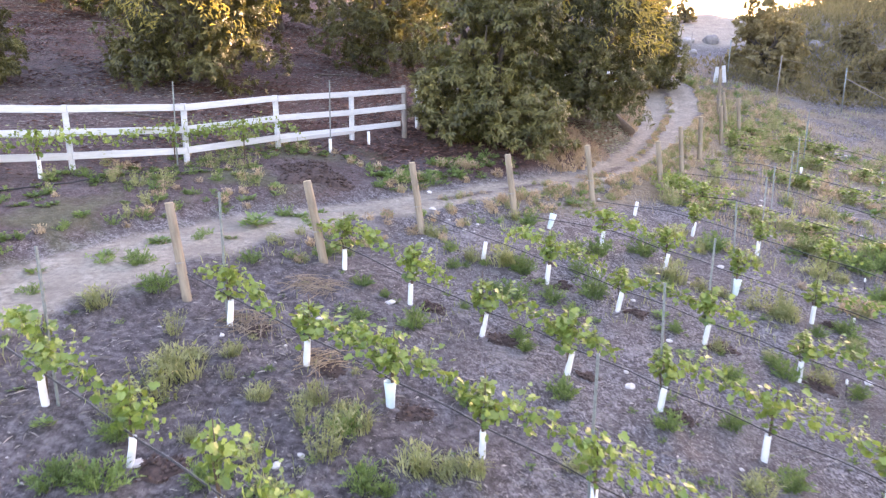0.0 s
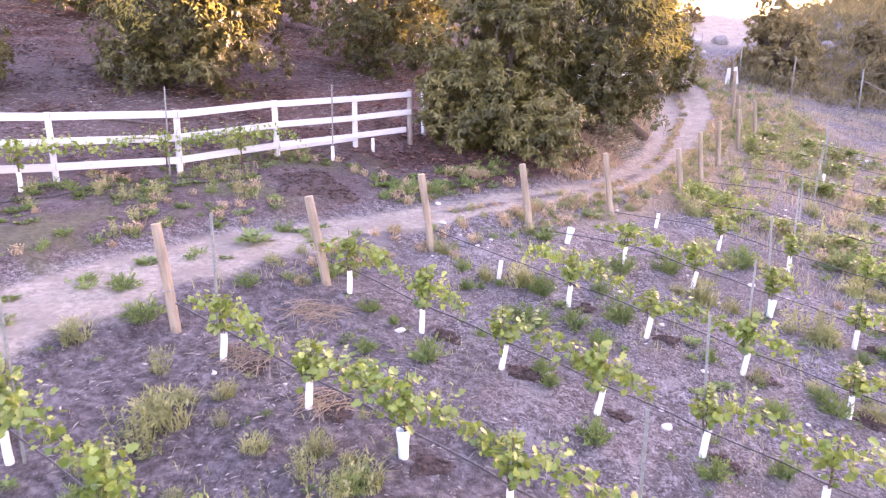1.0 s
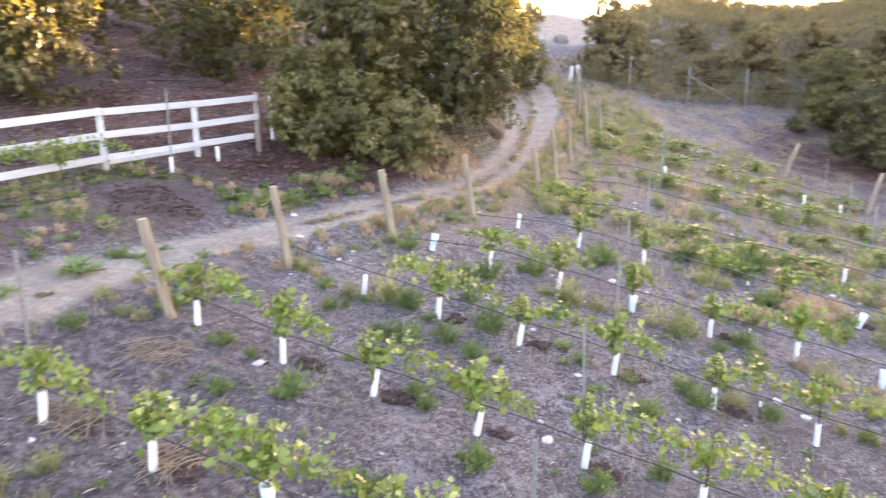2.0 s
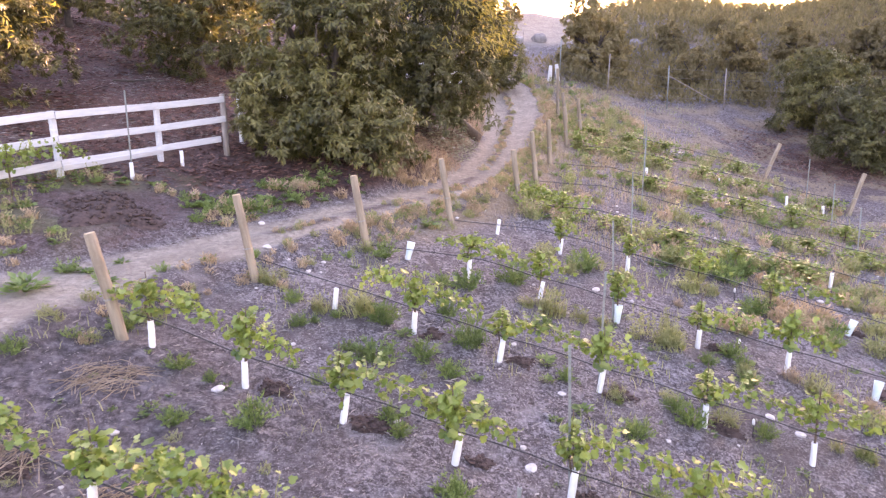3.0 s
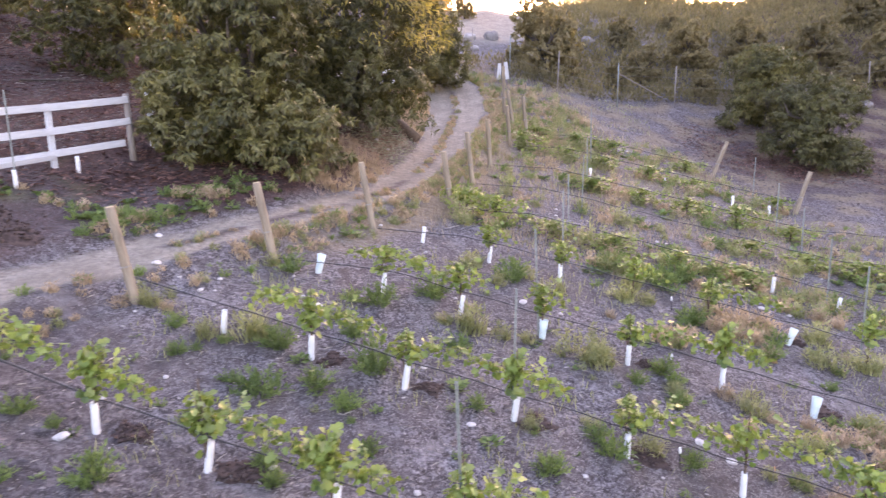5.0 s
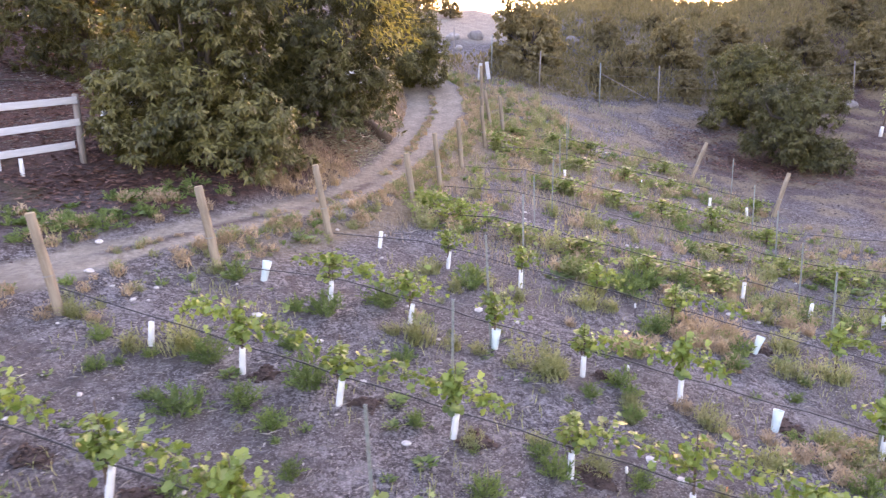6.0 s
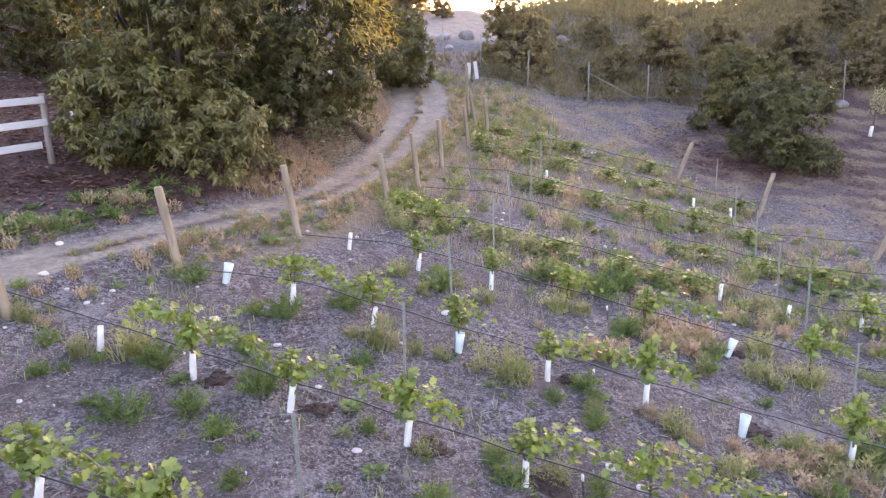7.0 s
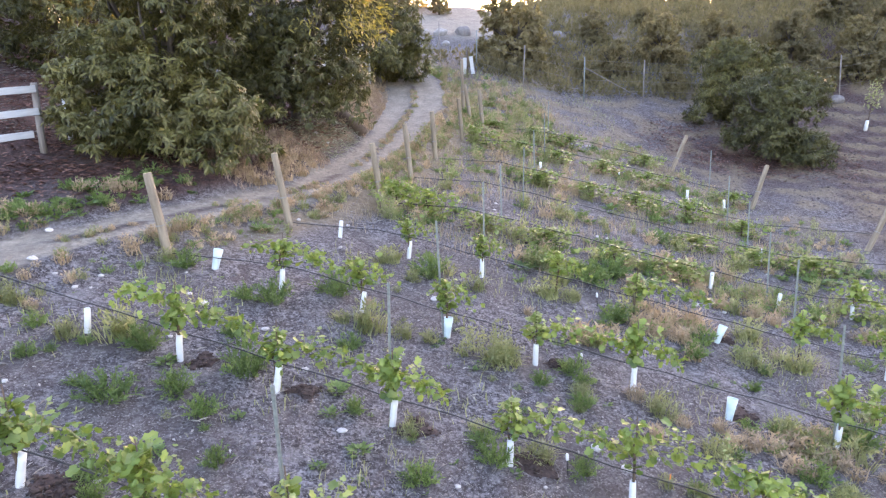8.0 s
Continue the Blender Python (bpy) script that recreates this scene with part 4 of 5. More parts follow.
def clump(kind, seed, full=1.0):
    """One weed plant, as a mesh standing on z = 0. full: below 1 for fewer, wider leaves."""
    big = full ** -0.45
    rnd, r = random.Random(seed), np.random.RandomState(seed)
    if kind in ("grass", "straw"):
        n = int(210 * full)
        q = r.rand(n, 1) ** 0.6 * 0.19
        a = r.rand(n, 1) * 6.28
        base = np.concatenate([q * np.cos(a), q * np.sin(a), 0 * q - 0.03], 1)
        v, f = blades(base, r.uniform(0.1, 0.33, n), r.uniform(0.008, 0.017, n) * big, r.uniform(0.3, 1.3, n), seed)
        heads = [(Vector(base[i]) + Vector((0, 0, r.uniform(0.12, 0.3))), unit(rnd) * 0.7 + Vector((0, 0, 0.7)), unit(rnd), r.uniform(0.05, 0.09) * big) for i in range(int(90 * full))]
        v, f = join([(v, f), leaves(heads, "simple", 0.7)])
        return v, f, M_STRAW if kind == "straw" else M_WEED_Y
    items = []
    if kind == "bush":
        stems = []
        for _ in range(int(46 * full)):
            u = unit(rnd)
            k = rnd.uniform(0.6, 1.0) * (1 + 0.35 * noise.noise(u * 2.0 + Vector((seed, 0, 0))))
            p1 = Vector((u.x * 0.3 * k, u.y * 0.3 * k, (0.1 + abs(u.z) * 0.26) * k))
            p0 = Vector((u.x * 0.05, u.y * 0.05, -0.03))
            pm = p0.lerp(p1, 0.5) + Vector((0, 0, 0.05))
            stems.append(tube_along([p0, pm, p1], [0.004, 0.003, 0.0015], 3))
            for i in range(15 if full == 1 else 10):
                q = rnd.uniform(0.15, 1.0)
                p = p0.lerp(pm, 2 * q) if q < 0.5 else pm.lerp(p1, 2 * q - 1)
                items.append((p, (p1 - p0).normalized() * 0.7 + unit(rnd) * 0.8 + Vector((0, 0, 0.25)), unit(rnd), rnd.uniform(0.03, 0.075) * big))
        v, f = join(stems + [leaves(items, "simple", 0.6)])
        return v, f, M_WEED
    if kind == "tall":
        parts = []
        for _ in range(int(26 * full)):
            a, q = rnd.uniform(0, 6.28), rnd.uniform(0.02, 0.16)
            p0, p1 = Vector((q * math.cos(a), q * math.sin(a), -0.03)), Vector((2.1 * q * math.cos(a), 2.1 * q * math.sin(a), rnd.uniform(0.3, 0.62)))
            parts.append(tube_along([p0, p0.lerp(p1, 0.5), p1], [0.004, 0.0035, 0.002], 3))
            for _ in range(16):
                items.append((p0.lerp(p1, rnd.uniform(0.1, 1)), unit(rnd) + Vector((0, 0, 0.35)), unit(rnd), rnd.uniform(0.03, 0.075) * big))
        v, f = join(parts + [leaves(items, "simple", 0.8)])
        return v, f, M_WEED_Y
    for _ in range(int(70 * full)):          # low rosette of broad leaves
        a, q = rnd.uniform(0, 6.28), rnd.uniform(0.0, 0.14)
        items.append((Vector((q * math.cos(a), q * math.sin(a), rnd.uniform(0, 0.1))), Vector((math.cos(a), math.sin(a), rnd.uniform(0.1, 0.9))), Vector((0, 0, 1)) + unit(rnd) * 0.4, rnd.uniform(0.07, 0.15) * big))
    v, f = leaves(items, "simple", 1.1)
    return v, f, M_WEED

WEED_LABEL = {"bush": "bushy green weed clump growing on bare soil", "grass": "tuft of yellow-green wild grass on bare soil", "straw": "tuft of dry straw-coloured grass among the vines",
              "tall": "tall loose yellow-green weed among the vines", "rosette": "low broad-leaved green weed on the ground"}
WEEDS, WEEDS_FAR = {}, {}
for kind in WEED_LABEL:
    WEEDS[kind], WEEDS_FAR[kind] = [], []
    for seed in range(3):
        v, f, mat = clump(kind, 60 + seed * 7 + len(kind))
        WEEDS[kind].append(mesh_of("weed_" + kind, v, f, mat))
        WEEDS_FAR[kind].append(clump(kind, 60 + seed * 7 + len(kind), 0.4))

wr = random.Random(77)
def weed(kind, x, y, k=1.0):
    ob = new("weed_clump" if kind in ("bush", "tall", "rosette") else "grass_tuft", wr.choice(WEEDS[kind]))
    s = k * wr.uniform(0.85, 1.2)
    ob.matrix_world = pose(x, y, H(x, y) - 0.02, wr.uniform(-6, 6), wr.uniform(-6, 6), wr.uniform(0, 360)) @ Matrix.Diagonal((s * wr.uniform(0.9, 1.25), s, s * wr.uniform(0.85, 1.15), 1))
    return tagged(ob, WEED_LABEL[kind], "weed" if kind in ("bush", "tall", "rosette") else "grass", "weeds")

JOINED = {}
def far_weed(kind, x, y, k=1.0):
    """A weed past those that one could count: kept for the joined mesh of its kind."""
    s = k * wr.uniform(0.85, 1.2)
    JOINED.setdefault(kind, []).append((x, y, wr.uniform(0, 6.28), s * wr.uniform(0.9, 1.25), s * wr.uniform(0.85, 1.15), wr.randrange(3)))

# weeds told apart singly: x, y, size
for x, y, k in ((0.12, 12, 0.48), (0.17, 11.35, 0.45), (0.4, 11.47, 0.31), (1.4, 11.56, 0.75), (0.72, 11.65, 0.26), (0.77, 10.83, 0.34), (1.07, 10.53, 0.71), (1.74, 10.68, 0.74), (2.5, 11, 0.9), (2.42, 11.85, 0.58), (2, 10.28, 0.57), (2.04, 10.01, 0.25), (2.16, 9.51, 0.52), (1.08, 9.37, 0.6), (0.33, 10, 0.34), (2.56, 12.91, 0.51), (2.94, 12.77, 0.9), (3.9, 13.11, 1.02), (3.84, 11.64, 0.59), (3.63, 10.3, 0.46), (4.07, 9.17, 0.54), (5.58, 13.95, 0.76), (1.76, 13.89, 0.82), (6.16, 10.83, 0.53), (6.79, 11.1, 0.56), (6.77, 10.84, 0.42), (6.49, 10.3, 0.51), (4.96, 9.37, 0.58), (4.96, 9.72, 0.45), (5.93, 9.19, 0.44)):
    weed("bush", x, y, 1.4 * k)
for x, y, k in ((8.61, 14.17, 1.17), (9.25, 14.36, 1.21), (7.91, 14.74, 0.86), (8.35, 12.71, 0.9), (9.09, 11.57, 0.63), (10.1, 11.13, 0.42), (10.13, 9.47, 0.83), (8.84, 8.83, 0.64), (9.47, 10.71, 0.33), (-0.77, 6, 0.69), (0.27, 7.63, 0.64), (1.51, 8.03, 0.67), (1.14, 9.11, 0.5), (-3.46, 5.57, 0.64), (-3.07, 5.57, 0.72), (-2.19, 5.81, 0.5), (2.76, 7.75, 0.55), (3.61, 7.97, 0.51), (3.86, 7, 0.81), (-4.35, 9.62, 0.58), (-3.81, 8.92, 0.72), (-1.22, 10.15, 0.41), (-0.87, 9.96, 0.34), (-0.38, 9.14, 0.63), (-1.19, 9.16, 0.44), (-2.93, 10.22, 0.55), (-1.95, 10.96, 0.73), (-1.08, 6.72, 0.48)):
    weed("bush", x, y, 1.4 * k)
for x, y, k in ((0.5, 11.83, 0.8), (1.06, 11.86, 1.09), (-0.2, 12.53, 0.83), (1.48, 14.1, 0.68), (3.81, 12.35, 0.71), (4.17, 12.15, 1.09), (4.61, 12.02, 0.78), (4.98, 11.89, 0.63), (5, 14.53, 0.88), (5.25, 13.81, 0.65), (4.14, 9.89, 0.55), (4.98, 9.96, 0.51), (5.53, 9.47, 0.99), (7.46, 13.42, 1.25), (7.9, 13.35, 0.77), (7.94, 14.68, 1.25), (7.52, 11.96, 0.85), (7.63, 10.22, 0.88), (7.83, 9.37, 0.81), (10.55, 12.11, 1.13), (9.98, 11.43, 1.05), (10.78, 11.29, 1.24), (9.17, 9.73, 0.88), (12.83, 15.17, 0.98), (1.25, 11.81, 0.61), (-2.97, 7.29, 1.13), (-2.02, 7.07, 0.55), (-0.93, 6.89, 1.08), (-0.28, 6.32, 0.9), (0.03, 6.3, 0.78)):
    weed("grass", x, y, k)
for x, y, k in ((0.29, 6.43, 0.69), (1.44, 6.75, 0.6), (3.48, 6.88, 0.86), (5.82, 11.32, 1.15), (-4.34, 8.34, 0.98), (-2.92, 7.68, 0.66)):
    weed("grass", x, y, k)
for x, y, k in ((-0.01, 12.47, 0.7), (4.32, 12.88, 0.67), (10.13, 15.09, 1.25), (8.72, 12.47, 1.25), (9.14, 12.14, 1.25), (9.28, 11.81, 1.06), (7.4, 10.52, 0.82), (7.73, 9.94, 0.85), (8.23, 9.82, 0.64), (8.39, 9.54, 1.12), (11.35, 12.9, 1.25), (11.63, 12.72, 1.22), (10.68, 11.61, 0.54), (8.77, 9.02, 1.08), (9.36, 9.09, 1.11), (15.96, 15.18, 1.25), (12.96, 11.97, 1.19), (6.87, 12.8, 0.72), (8.82, 12.21, 1.08)):
    weed("straw", x, y, 0.7 * k)
for x, y, k in ((5.79, 11.29, 0.89), (5.99, 11.49, 0.58), (4.23, 9.99, 0.37), (-2.44, 7.37, 0.42), (-3.36, 6.49, 0.47), (-3.14, 7.41, 0.48), (-3.31, 8.06, 0.46)):
    weed("tall", x, y, k)
for x, y, k in ((3.51, 10.72, 0.66), (3.34, 10.25, 0.41), (3.56, 9.61, 0.65), (3.1, 9.39, 0.43), (1.6, 11.26, 0.58), (1.59, 9.69, 0.42), (2.37, 10.27, 0.4), (-3.29, 11.98, 1.25), (-4.47, 10.73, 0.79), (-4.99, 9.96, 0.64), (-5.62, 9.25, 0.51), (-3.9, 6.25, 0.49), (-2.07, 5.9, 0.47)):
    weed("rosette", x, y, 1.2 * k)
for _ in range(24):          # weedy lower end of the first rows
    weed(wr.choice(("grass", "bush", "grass", "tall")), *sn(wr.uniform(-6.3, -1.5), wr.uniform(3.3, 5.6)), wr.uniform(0.45, 0.85))
# the rest, thicker towards the upper rows
tries = 0
made = 0
while made < 1100 and tries < 16000:
    tries += 1
    s, n = wr.uniform(-8, 8.5), wr.uniform(3, 31)
    if n < 17 and wr.random() < 0.5:
        continue
    x, y = sn(s, n)
    if s < np.interp(n, PATH_N, PATH_S) + 0.9 or x > 21 or s > np.interp(n, (3, 21, 24, 30), (9, 8, 6, 2)):
        continue
    g = wob(x, y, 0.5, 3.0)
    if g < -0.12:
        continue
    kind = wr.choice(("bush", "rosette", "grass", "tall", "rosette") if g < 0.15 and n < 22 else ("straw", "grass", "tall", "straw", "bush"))
    if n < 14.5:
        far_weed(wr.choice(("rosette", "bush", "rosette", "grass")), x, y, wr.choice((0.16, 0.2, 0.25, 0.3)))
    else:
        far_weed(kind, x, y, wr.choice((0.3, 0.4, 0.5, 0.65, 0.85)))
    made += 1

# verge of the track, weed bank below the fence, weeds at the foot of the trees
HEAP = (-2.75, 14.85)

def verge(count, pick, kinds, k):
    got = 0
    for _ in range(count * 80):
        s, n = wr.uniform(-13, -2), wr.uniform(3, 36)
        x, y = sn(s, n)
        d = s - np.interp(n, PATH_N, PATH_S)
        w = np.interp(n, PATH_N, PATH_W)
        if (x - HEAP[0]) ** 2 + (y - HEAP[1]) ** 2 > 1.5 and pick(s, n, d, w, x, y):
            far_weed(wr.choice(kinds), x, y, k * wr.uniform(0.7, 1.2))
            got += 1
            if got == count:
                break

verge(330, lambda s, n, d, w, x, y: w + 0.02 < d < w + 0.85 and n > 8 and wob(x, y, 0.6) > -0.3, ("grass", "straw", "grass", "straw", "straw", "bush" if len(JOINED.get("bush", ())) % 2 else "straw"), 0.45)
verge(390, lambda s, n, d, w, x, y: d < -w - 0.3 and s > -12.4 and n < 13 and wob(x, y, 0.55, 7.0) + 0.5 * wob(x, y, 2.1) > -0.3, ("tall", "bush", "rosette", "rosette", "bush", "straw"), 0.45)
verge(190, lambda s, n, d, w, x, y: -w - 1.45 < d < -w - 0.3 and 12 < n < 15.8 and wob(x, y, 0.9) + 0.6 * wob(x, y, 2.3) > -0.25, ("rosette", "bush", "straw", "bush", "rosette", "bush"), 0.5)
verge(170, lambda s, n, d, w, x, y: -w - 1.5 < d < -w - 0.15 and (16.8 < n < 20 or 23.3 < n < 32), ("straw",), 0.62)
verge(150, lambda s, n, d, w, x, y: w - 0.03 < d < w + 0.4 and 12.5 < n < 23, ("grass", "straw", "straw", "grass"), 0.5)
verge(240, lambda s, n, d, w, x, y: abs(d + 0.05) < 0.14 and 12.5 < n < 32 and wob(x, y, 0.8) > -0.15, ("grass", "straw", "straw"), 0.3)
verge(16, lambda s, n, d, w, x, y: abs(d) < w * 0.9 and n < 12 and wob(x, y, 0.9, 2.0) > 0.15, ("rosette", "rosette", "bush"), 0.55)

for _ in range(330):          # the yellow-green verge beyond the last rows
    n = wr.uniform(27, 37)
    s = wr.uniform(np.interp(n, PATH_N, PATH_S) + 1.3, np.interp(n, (27, 33, 37), (-1.0, -1.5, -4.0)))
    x, y = sn(s, n)
    far_weed(wr.choice(("tall", "grass", "straw", "straw", "straw", "bush")), x, y, wr.uniform(0.45, 0.95))

for k in range(6, 11):          # grass and weeds under the upper vines
    s = POST_S[k] + 0.5
    while s < END_S[k]:
        for _ in range(wr.choice((1, 2, 3))):
            far_weed(wr.choice(("tall", "grass", "bush", "straw", "rosette")), *sn(s + wr.gauss(0, 0.25), ROW_N[k] + wr.gauss(0, 0.18)), wr.uniform(0.5, 1.0))
        s += 0.75
for x, y, spread, count, kinds in ((9.36, 12.6, 0.5, 14, ("straw", "straw", "grass")), (12.3, 13.9, 0.8, 16, ("grass", "tall", "straw")), (8.9, 9.5, 0.5, 14, ("straw", "straw", "grass", "bush")),
                                   (10.1, 9.7, 0.5, 14, ("grass", "straw", "bush")), (10.9, 14.6, 0.6, 10, ("straw", "bush")), (8.7, 14.3, 0.6, 12, ("grass", "bush", "bush")), (5.8, 11.5, 0.25, 5, ("tall", "grass")), (7.6, 12.2, 0.4, 8, ("straw", "bush"))):
    for _ in range(count):
        far_weed(wr.choice(kinds), x + wr.gauss(0, spread), y + wr.gauss(0, spread * 0.5), wr.uniform(0.5, 0.95))

def joined_weeds():
    for kind, spots in JOINED.items():
        flat, many = [(np.array([tuple(q) for q in v]), packed(f)) for v, f, _ in WEEDS_FAR[kind]], []
        zs = relief(np.array([q[0] for q in spots]), np.array([q[1] for q in spots]))[0] - 0.02
        for (x, y, a, kx, kz, which), z in zip(spots, zs):
            co, faces = flat[which]
            ca, sa = math.cos(a), math.sin(a)
            many.append((np.stack([x + kx * (co[:, 0] * ca - co[:, 1] * sa), y + kx * (co[:, 0] * sa + co[:, 1] * ca), z + kz * co[:, 2]], 1), faces))
        v, f = join(many)
        tagged(new("scattered_" + ("weeds" if kind in ("bush", "tall", "rosette") else "grass"), mesh_of("scattered", v, f, WEEDS[kind][0].materials[0])), WEED_LABEL[kind], "weeds", kind="stuff")

joined_weeds()

# ================= stuff: short grass, brush, litter, chips =================
def scatter(count, box, accept, seed):
    r = np.random.RandomState(seed)
    x, y = r.uniform(box[0], box[1], count), r.uniform(box[2], box[3], count)
    s, n = 0.866 * x - 0.5 * y, 0.5 * x + 0.866 * y
    d = s - bell(n)
    w = np.interp(n, PATH_N, PATH_W)
    patch = np.sin(x * 1.7 + 2.1 * np.sin(y * 0.9)) * np.cos(y * 1.3 + 1.7 * np.sin(x * 0.7))
    ok = accept(x, y, s, n, d, w, patch, r)
    x, y = x[ok], y[ok]
    return np.stack([x, y, relief(x, y)[0]], 1), r

def stuff(name, v, f, mat, label, category):
    return tagged(new(name, mesh_of(name, v, f, mat)), label, category, kind="stuff")

base, r = scatter(60000, (-10, 20, 4, 34), lambda x, y, s, n, d, w, p, r: (d > w + 0.15) & (s < np.interp(n, (3, 21, 24, 32), (9, 8, 6, 1))) & (p + (n - 15) * 0.03 + r.uniform(-0.3, 0.3, len(x)) > 0.42), 1)
v, f = blades(base, r.uniform(0.05, 0.2, len(base)), r.uniform(0.006, 0.012, len(base)), r.uniform(0.2, 0.9, len(base)), 2)
stuff("wild_grass", v, f, M_WEED_Y, "sparse short wild grass between the vine rows", "grass")
base, r = scatter(90000, (-2, 22, 12, 40), lambda x, y, s, n, d, w, p, r: ((d > w + 0.1) & (s < np.interp(n, (12, 21, 24, 36), (-1, 6.5, 5, -1.5))) & (n > 16) & (p + r.uniform(-0.4, 0.4, len(x)) > -0.1)) | ((d < -w - 0.1) & (d > -w - 1.5) & (n > 17) & (n < 33) & ((n < 20) | (n > 23.3))), 3)
v, f = blades(base, r.uniform(0.08, 0.3, len(base)), r.uniform(0.006, 0.012, len(base)), r.uniform(0.2, 1.0, len(base)), 4)
stuff("dry_grass", v, f, M_STRAW, "dry straw-coloured grass on the bank and upper rows", "grass")
base, r = scatter(15000, (11, 52, 27, 56), lambda x, y, s, n, d, w, p, r: ((n > 38.5) & (n < 41.5) & (s > -8.0) & (s < -3.5) & (r.rand(len(x)) < 0.4)) | (s > np.interp(n, (33, 40), (-3.5, -6))) & (y > np.interp(x, (12, 15.6, 18, 21.4, 31, 42), (38, 34.0, 32.4, 33.0, 31.2, 29))) & (y < np.interp(x, (12, 18, 21, 50), (43, 41, 54, 56))) & (r.rand(len(x)) < 0.8), 5)
items = []
br = random.Random(9)
for p in base:
    k = br.uniform(0.25, 0.75)
    for _ in range(11):
        u = unit(br)
        items.append((Vector(p) + Vector((u.x * 0.4 * k, u.y * 0.4 * k, abs(u.z) * k)), Vector((u.x, u.y, abs(u.z) + 0.6)), unit(br), br.uniform(0.14, 0.32)))
v, f = leaves(items, "simple", 0.7)
stuff("brush", v, f, M_BRUSH, "dry brown brush behind the wire fence", "brush")

base, r = scatter(95000, (-16, 12, 12, 36), lambda x, y, s, n, d, w, p, r: (d < -w - 0.5) & (s < np.interp(n, (5, 11.5, 13, 16), (-12.3, -11.4, -9.6, -5))) & (p + r.uniform(-1, 1, len(x)) > np.where(s < -11.5, 0.35, -0.45)), 7)
b2_, r2 = scatter(9000, (17, 28, 20, 32), lambda x, y, s, n, d, w, p, r: (x - 22) ** 2 / 16 + (y - 26) ** 2 / 16 + r.uniform(-0.3, 0.3, len(x)) < 1, 8)
base = np.concatenate([base, b2_])
a = r.uniform(0, 6.28, len(base))
items = [(base[i] + (0, 0, 0.015 + 0.02 * (i % 3)), (math.cos(a[i]), math.sin(a[i]), 0.12 + 0.2 * math.sin(i)), (0.3 * math.cos(i * 2.0), 0.3 * math.sin(i * 3.0), 1), 0.1 + 0.07 * ((i * 37) % 10) / 10) for i in range(len(base))]
M_LITTER = leaf_mat("fallen_leaf", (0.045, 0.016, 0.011), (0.135, 0.055, 0.039), (0.32, 0.18, 0.14), 0.8, 0.0, 1.5)
v, f = leaves(items, "simple", 1.0)
stuff("leaf_litter", v, f, M_LITTER, "brown fallen avocado leaves under the trees", "leaf litter")

base, r = scatter(70000, (-8, 18, 4.5, 26), lambda x, y, s, n, d, w, p, r: (d > w + 0.2) & (r.rand(len(x)) < np.clip(1.3 - y / 22, 0.15, 1)), 9)
a = r.uniform(0, 6.28, len(base))
items = [(base[i] + (0, 0, 0.012), (math.cos(a[i]), math.sin(a[i]), r.uniform(-0.2, 0.35)), (r.uniform(-0.6, 0.6), r.uniform(-0.6, 0.6), 1), r.choice((0.012, 0.018, 0.025, 0.035, 0.05, 0.075))) for i in range(len(base))]
M_CHIP = leaf_mat("wood_chip", (0.07, 0.06, 0.058), (0.24, 0.215, 0.205), (0.56, 0.53, 0.5), 0.85, 0.0, 4.0)
v, f = join([leaves(items[::2], "simple", 0.8), leaves([(b, d, u, 2.2 * q) for b, d, u, q in items[1::2]], "simple", 0.16)])
stuff("wood_chips", v, f, M_CHIP, "pale wood chips and dry bits strewn on the soil", "mulch")

base, r = scatter(40000, (14, 38, 12, 33.5), lambda x, y, s, n, d, w, p, r: (s > np.interp(n, (12, 21, 24, 30, 36), (9.5, 8.2, 6, 1.5, -2))) & (r.rand(len(x)) < 0.8), 19)
a = r.uniform(0, 6.28, len(base))
items = [(base[i] + (0, 0, 0.01), (math.cos(a[i]), math.sin(a[i]), r.uniform(-0.1, 0.6)), (r.uniform(-0.6, 0.6), r.uniform(-0.6, 0.6), 1), r.choice((0.02, 0.03, 0.045, 0.07))) for i in range(len(base))]
M_CRUMB = leaf_mat("tilled_crumb", (0.075, 0.055, 0.05), (0.115, 0.09, 0.082), (0.21, 0.175, 0.165), 0.9, 0.0, 1.2)
v, f = leaves(items, "simple", 1.3)
stuff("dry_debris", v, f, M_CRUMB, "dark crumbs and dry leaves strewn below the vineyard", "debris")

def crumbs(base, size, seed):
    """Broken clods as verts and faces: squashed, jittered lumps of eight faces."""
    q = np.random.RandomState(seed)
    n = len(base)
    dirs = np.array([(1, 0, 0), (0, 1, 0), (-1, 0, 0), (0, -1, 0), (0, 0, 1), (0, 0, -1)], float)
    a = q.uniform(0, 6.28, n)
    ca, sa = np.cos(a)[:, None], np.sin(a)[:, None]
    d = dirs[None] * q.uniform(0.6, 1.3, (n, 6, 1)) + q.uniform(-0.3, 0.3, (n, 6, 3))
    d[:, :, 2] *= 0.6
    d = np.stack([d[:, :, 0] * ca - d[:, :, 1] * sa, d[:, :, 0] * sa + d[:, :, 1] * ca, d[:, :, 2]], 2)
    V = base[:, None] + d * size[:, None, None]
    one = np.array([0, 1, 4, 1, 2, 4, 2, 3, 4, 3, 0, 4, 1, 0, 5, 2, 1, 5, 3, 2, 5, 0, 3, 5])
    idx = (one[None] + 6 * np.arange(n)[:, None]).ravel()
    return V.reshape(-1, 3), (idx, np.full(8 * n, 3))

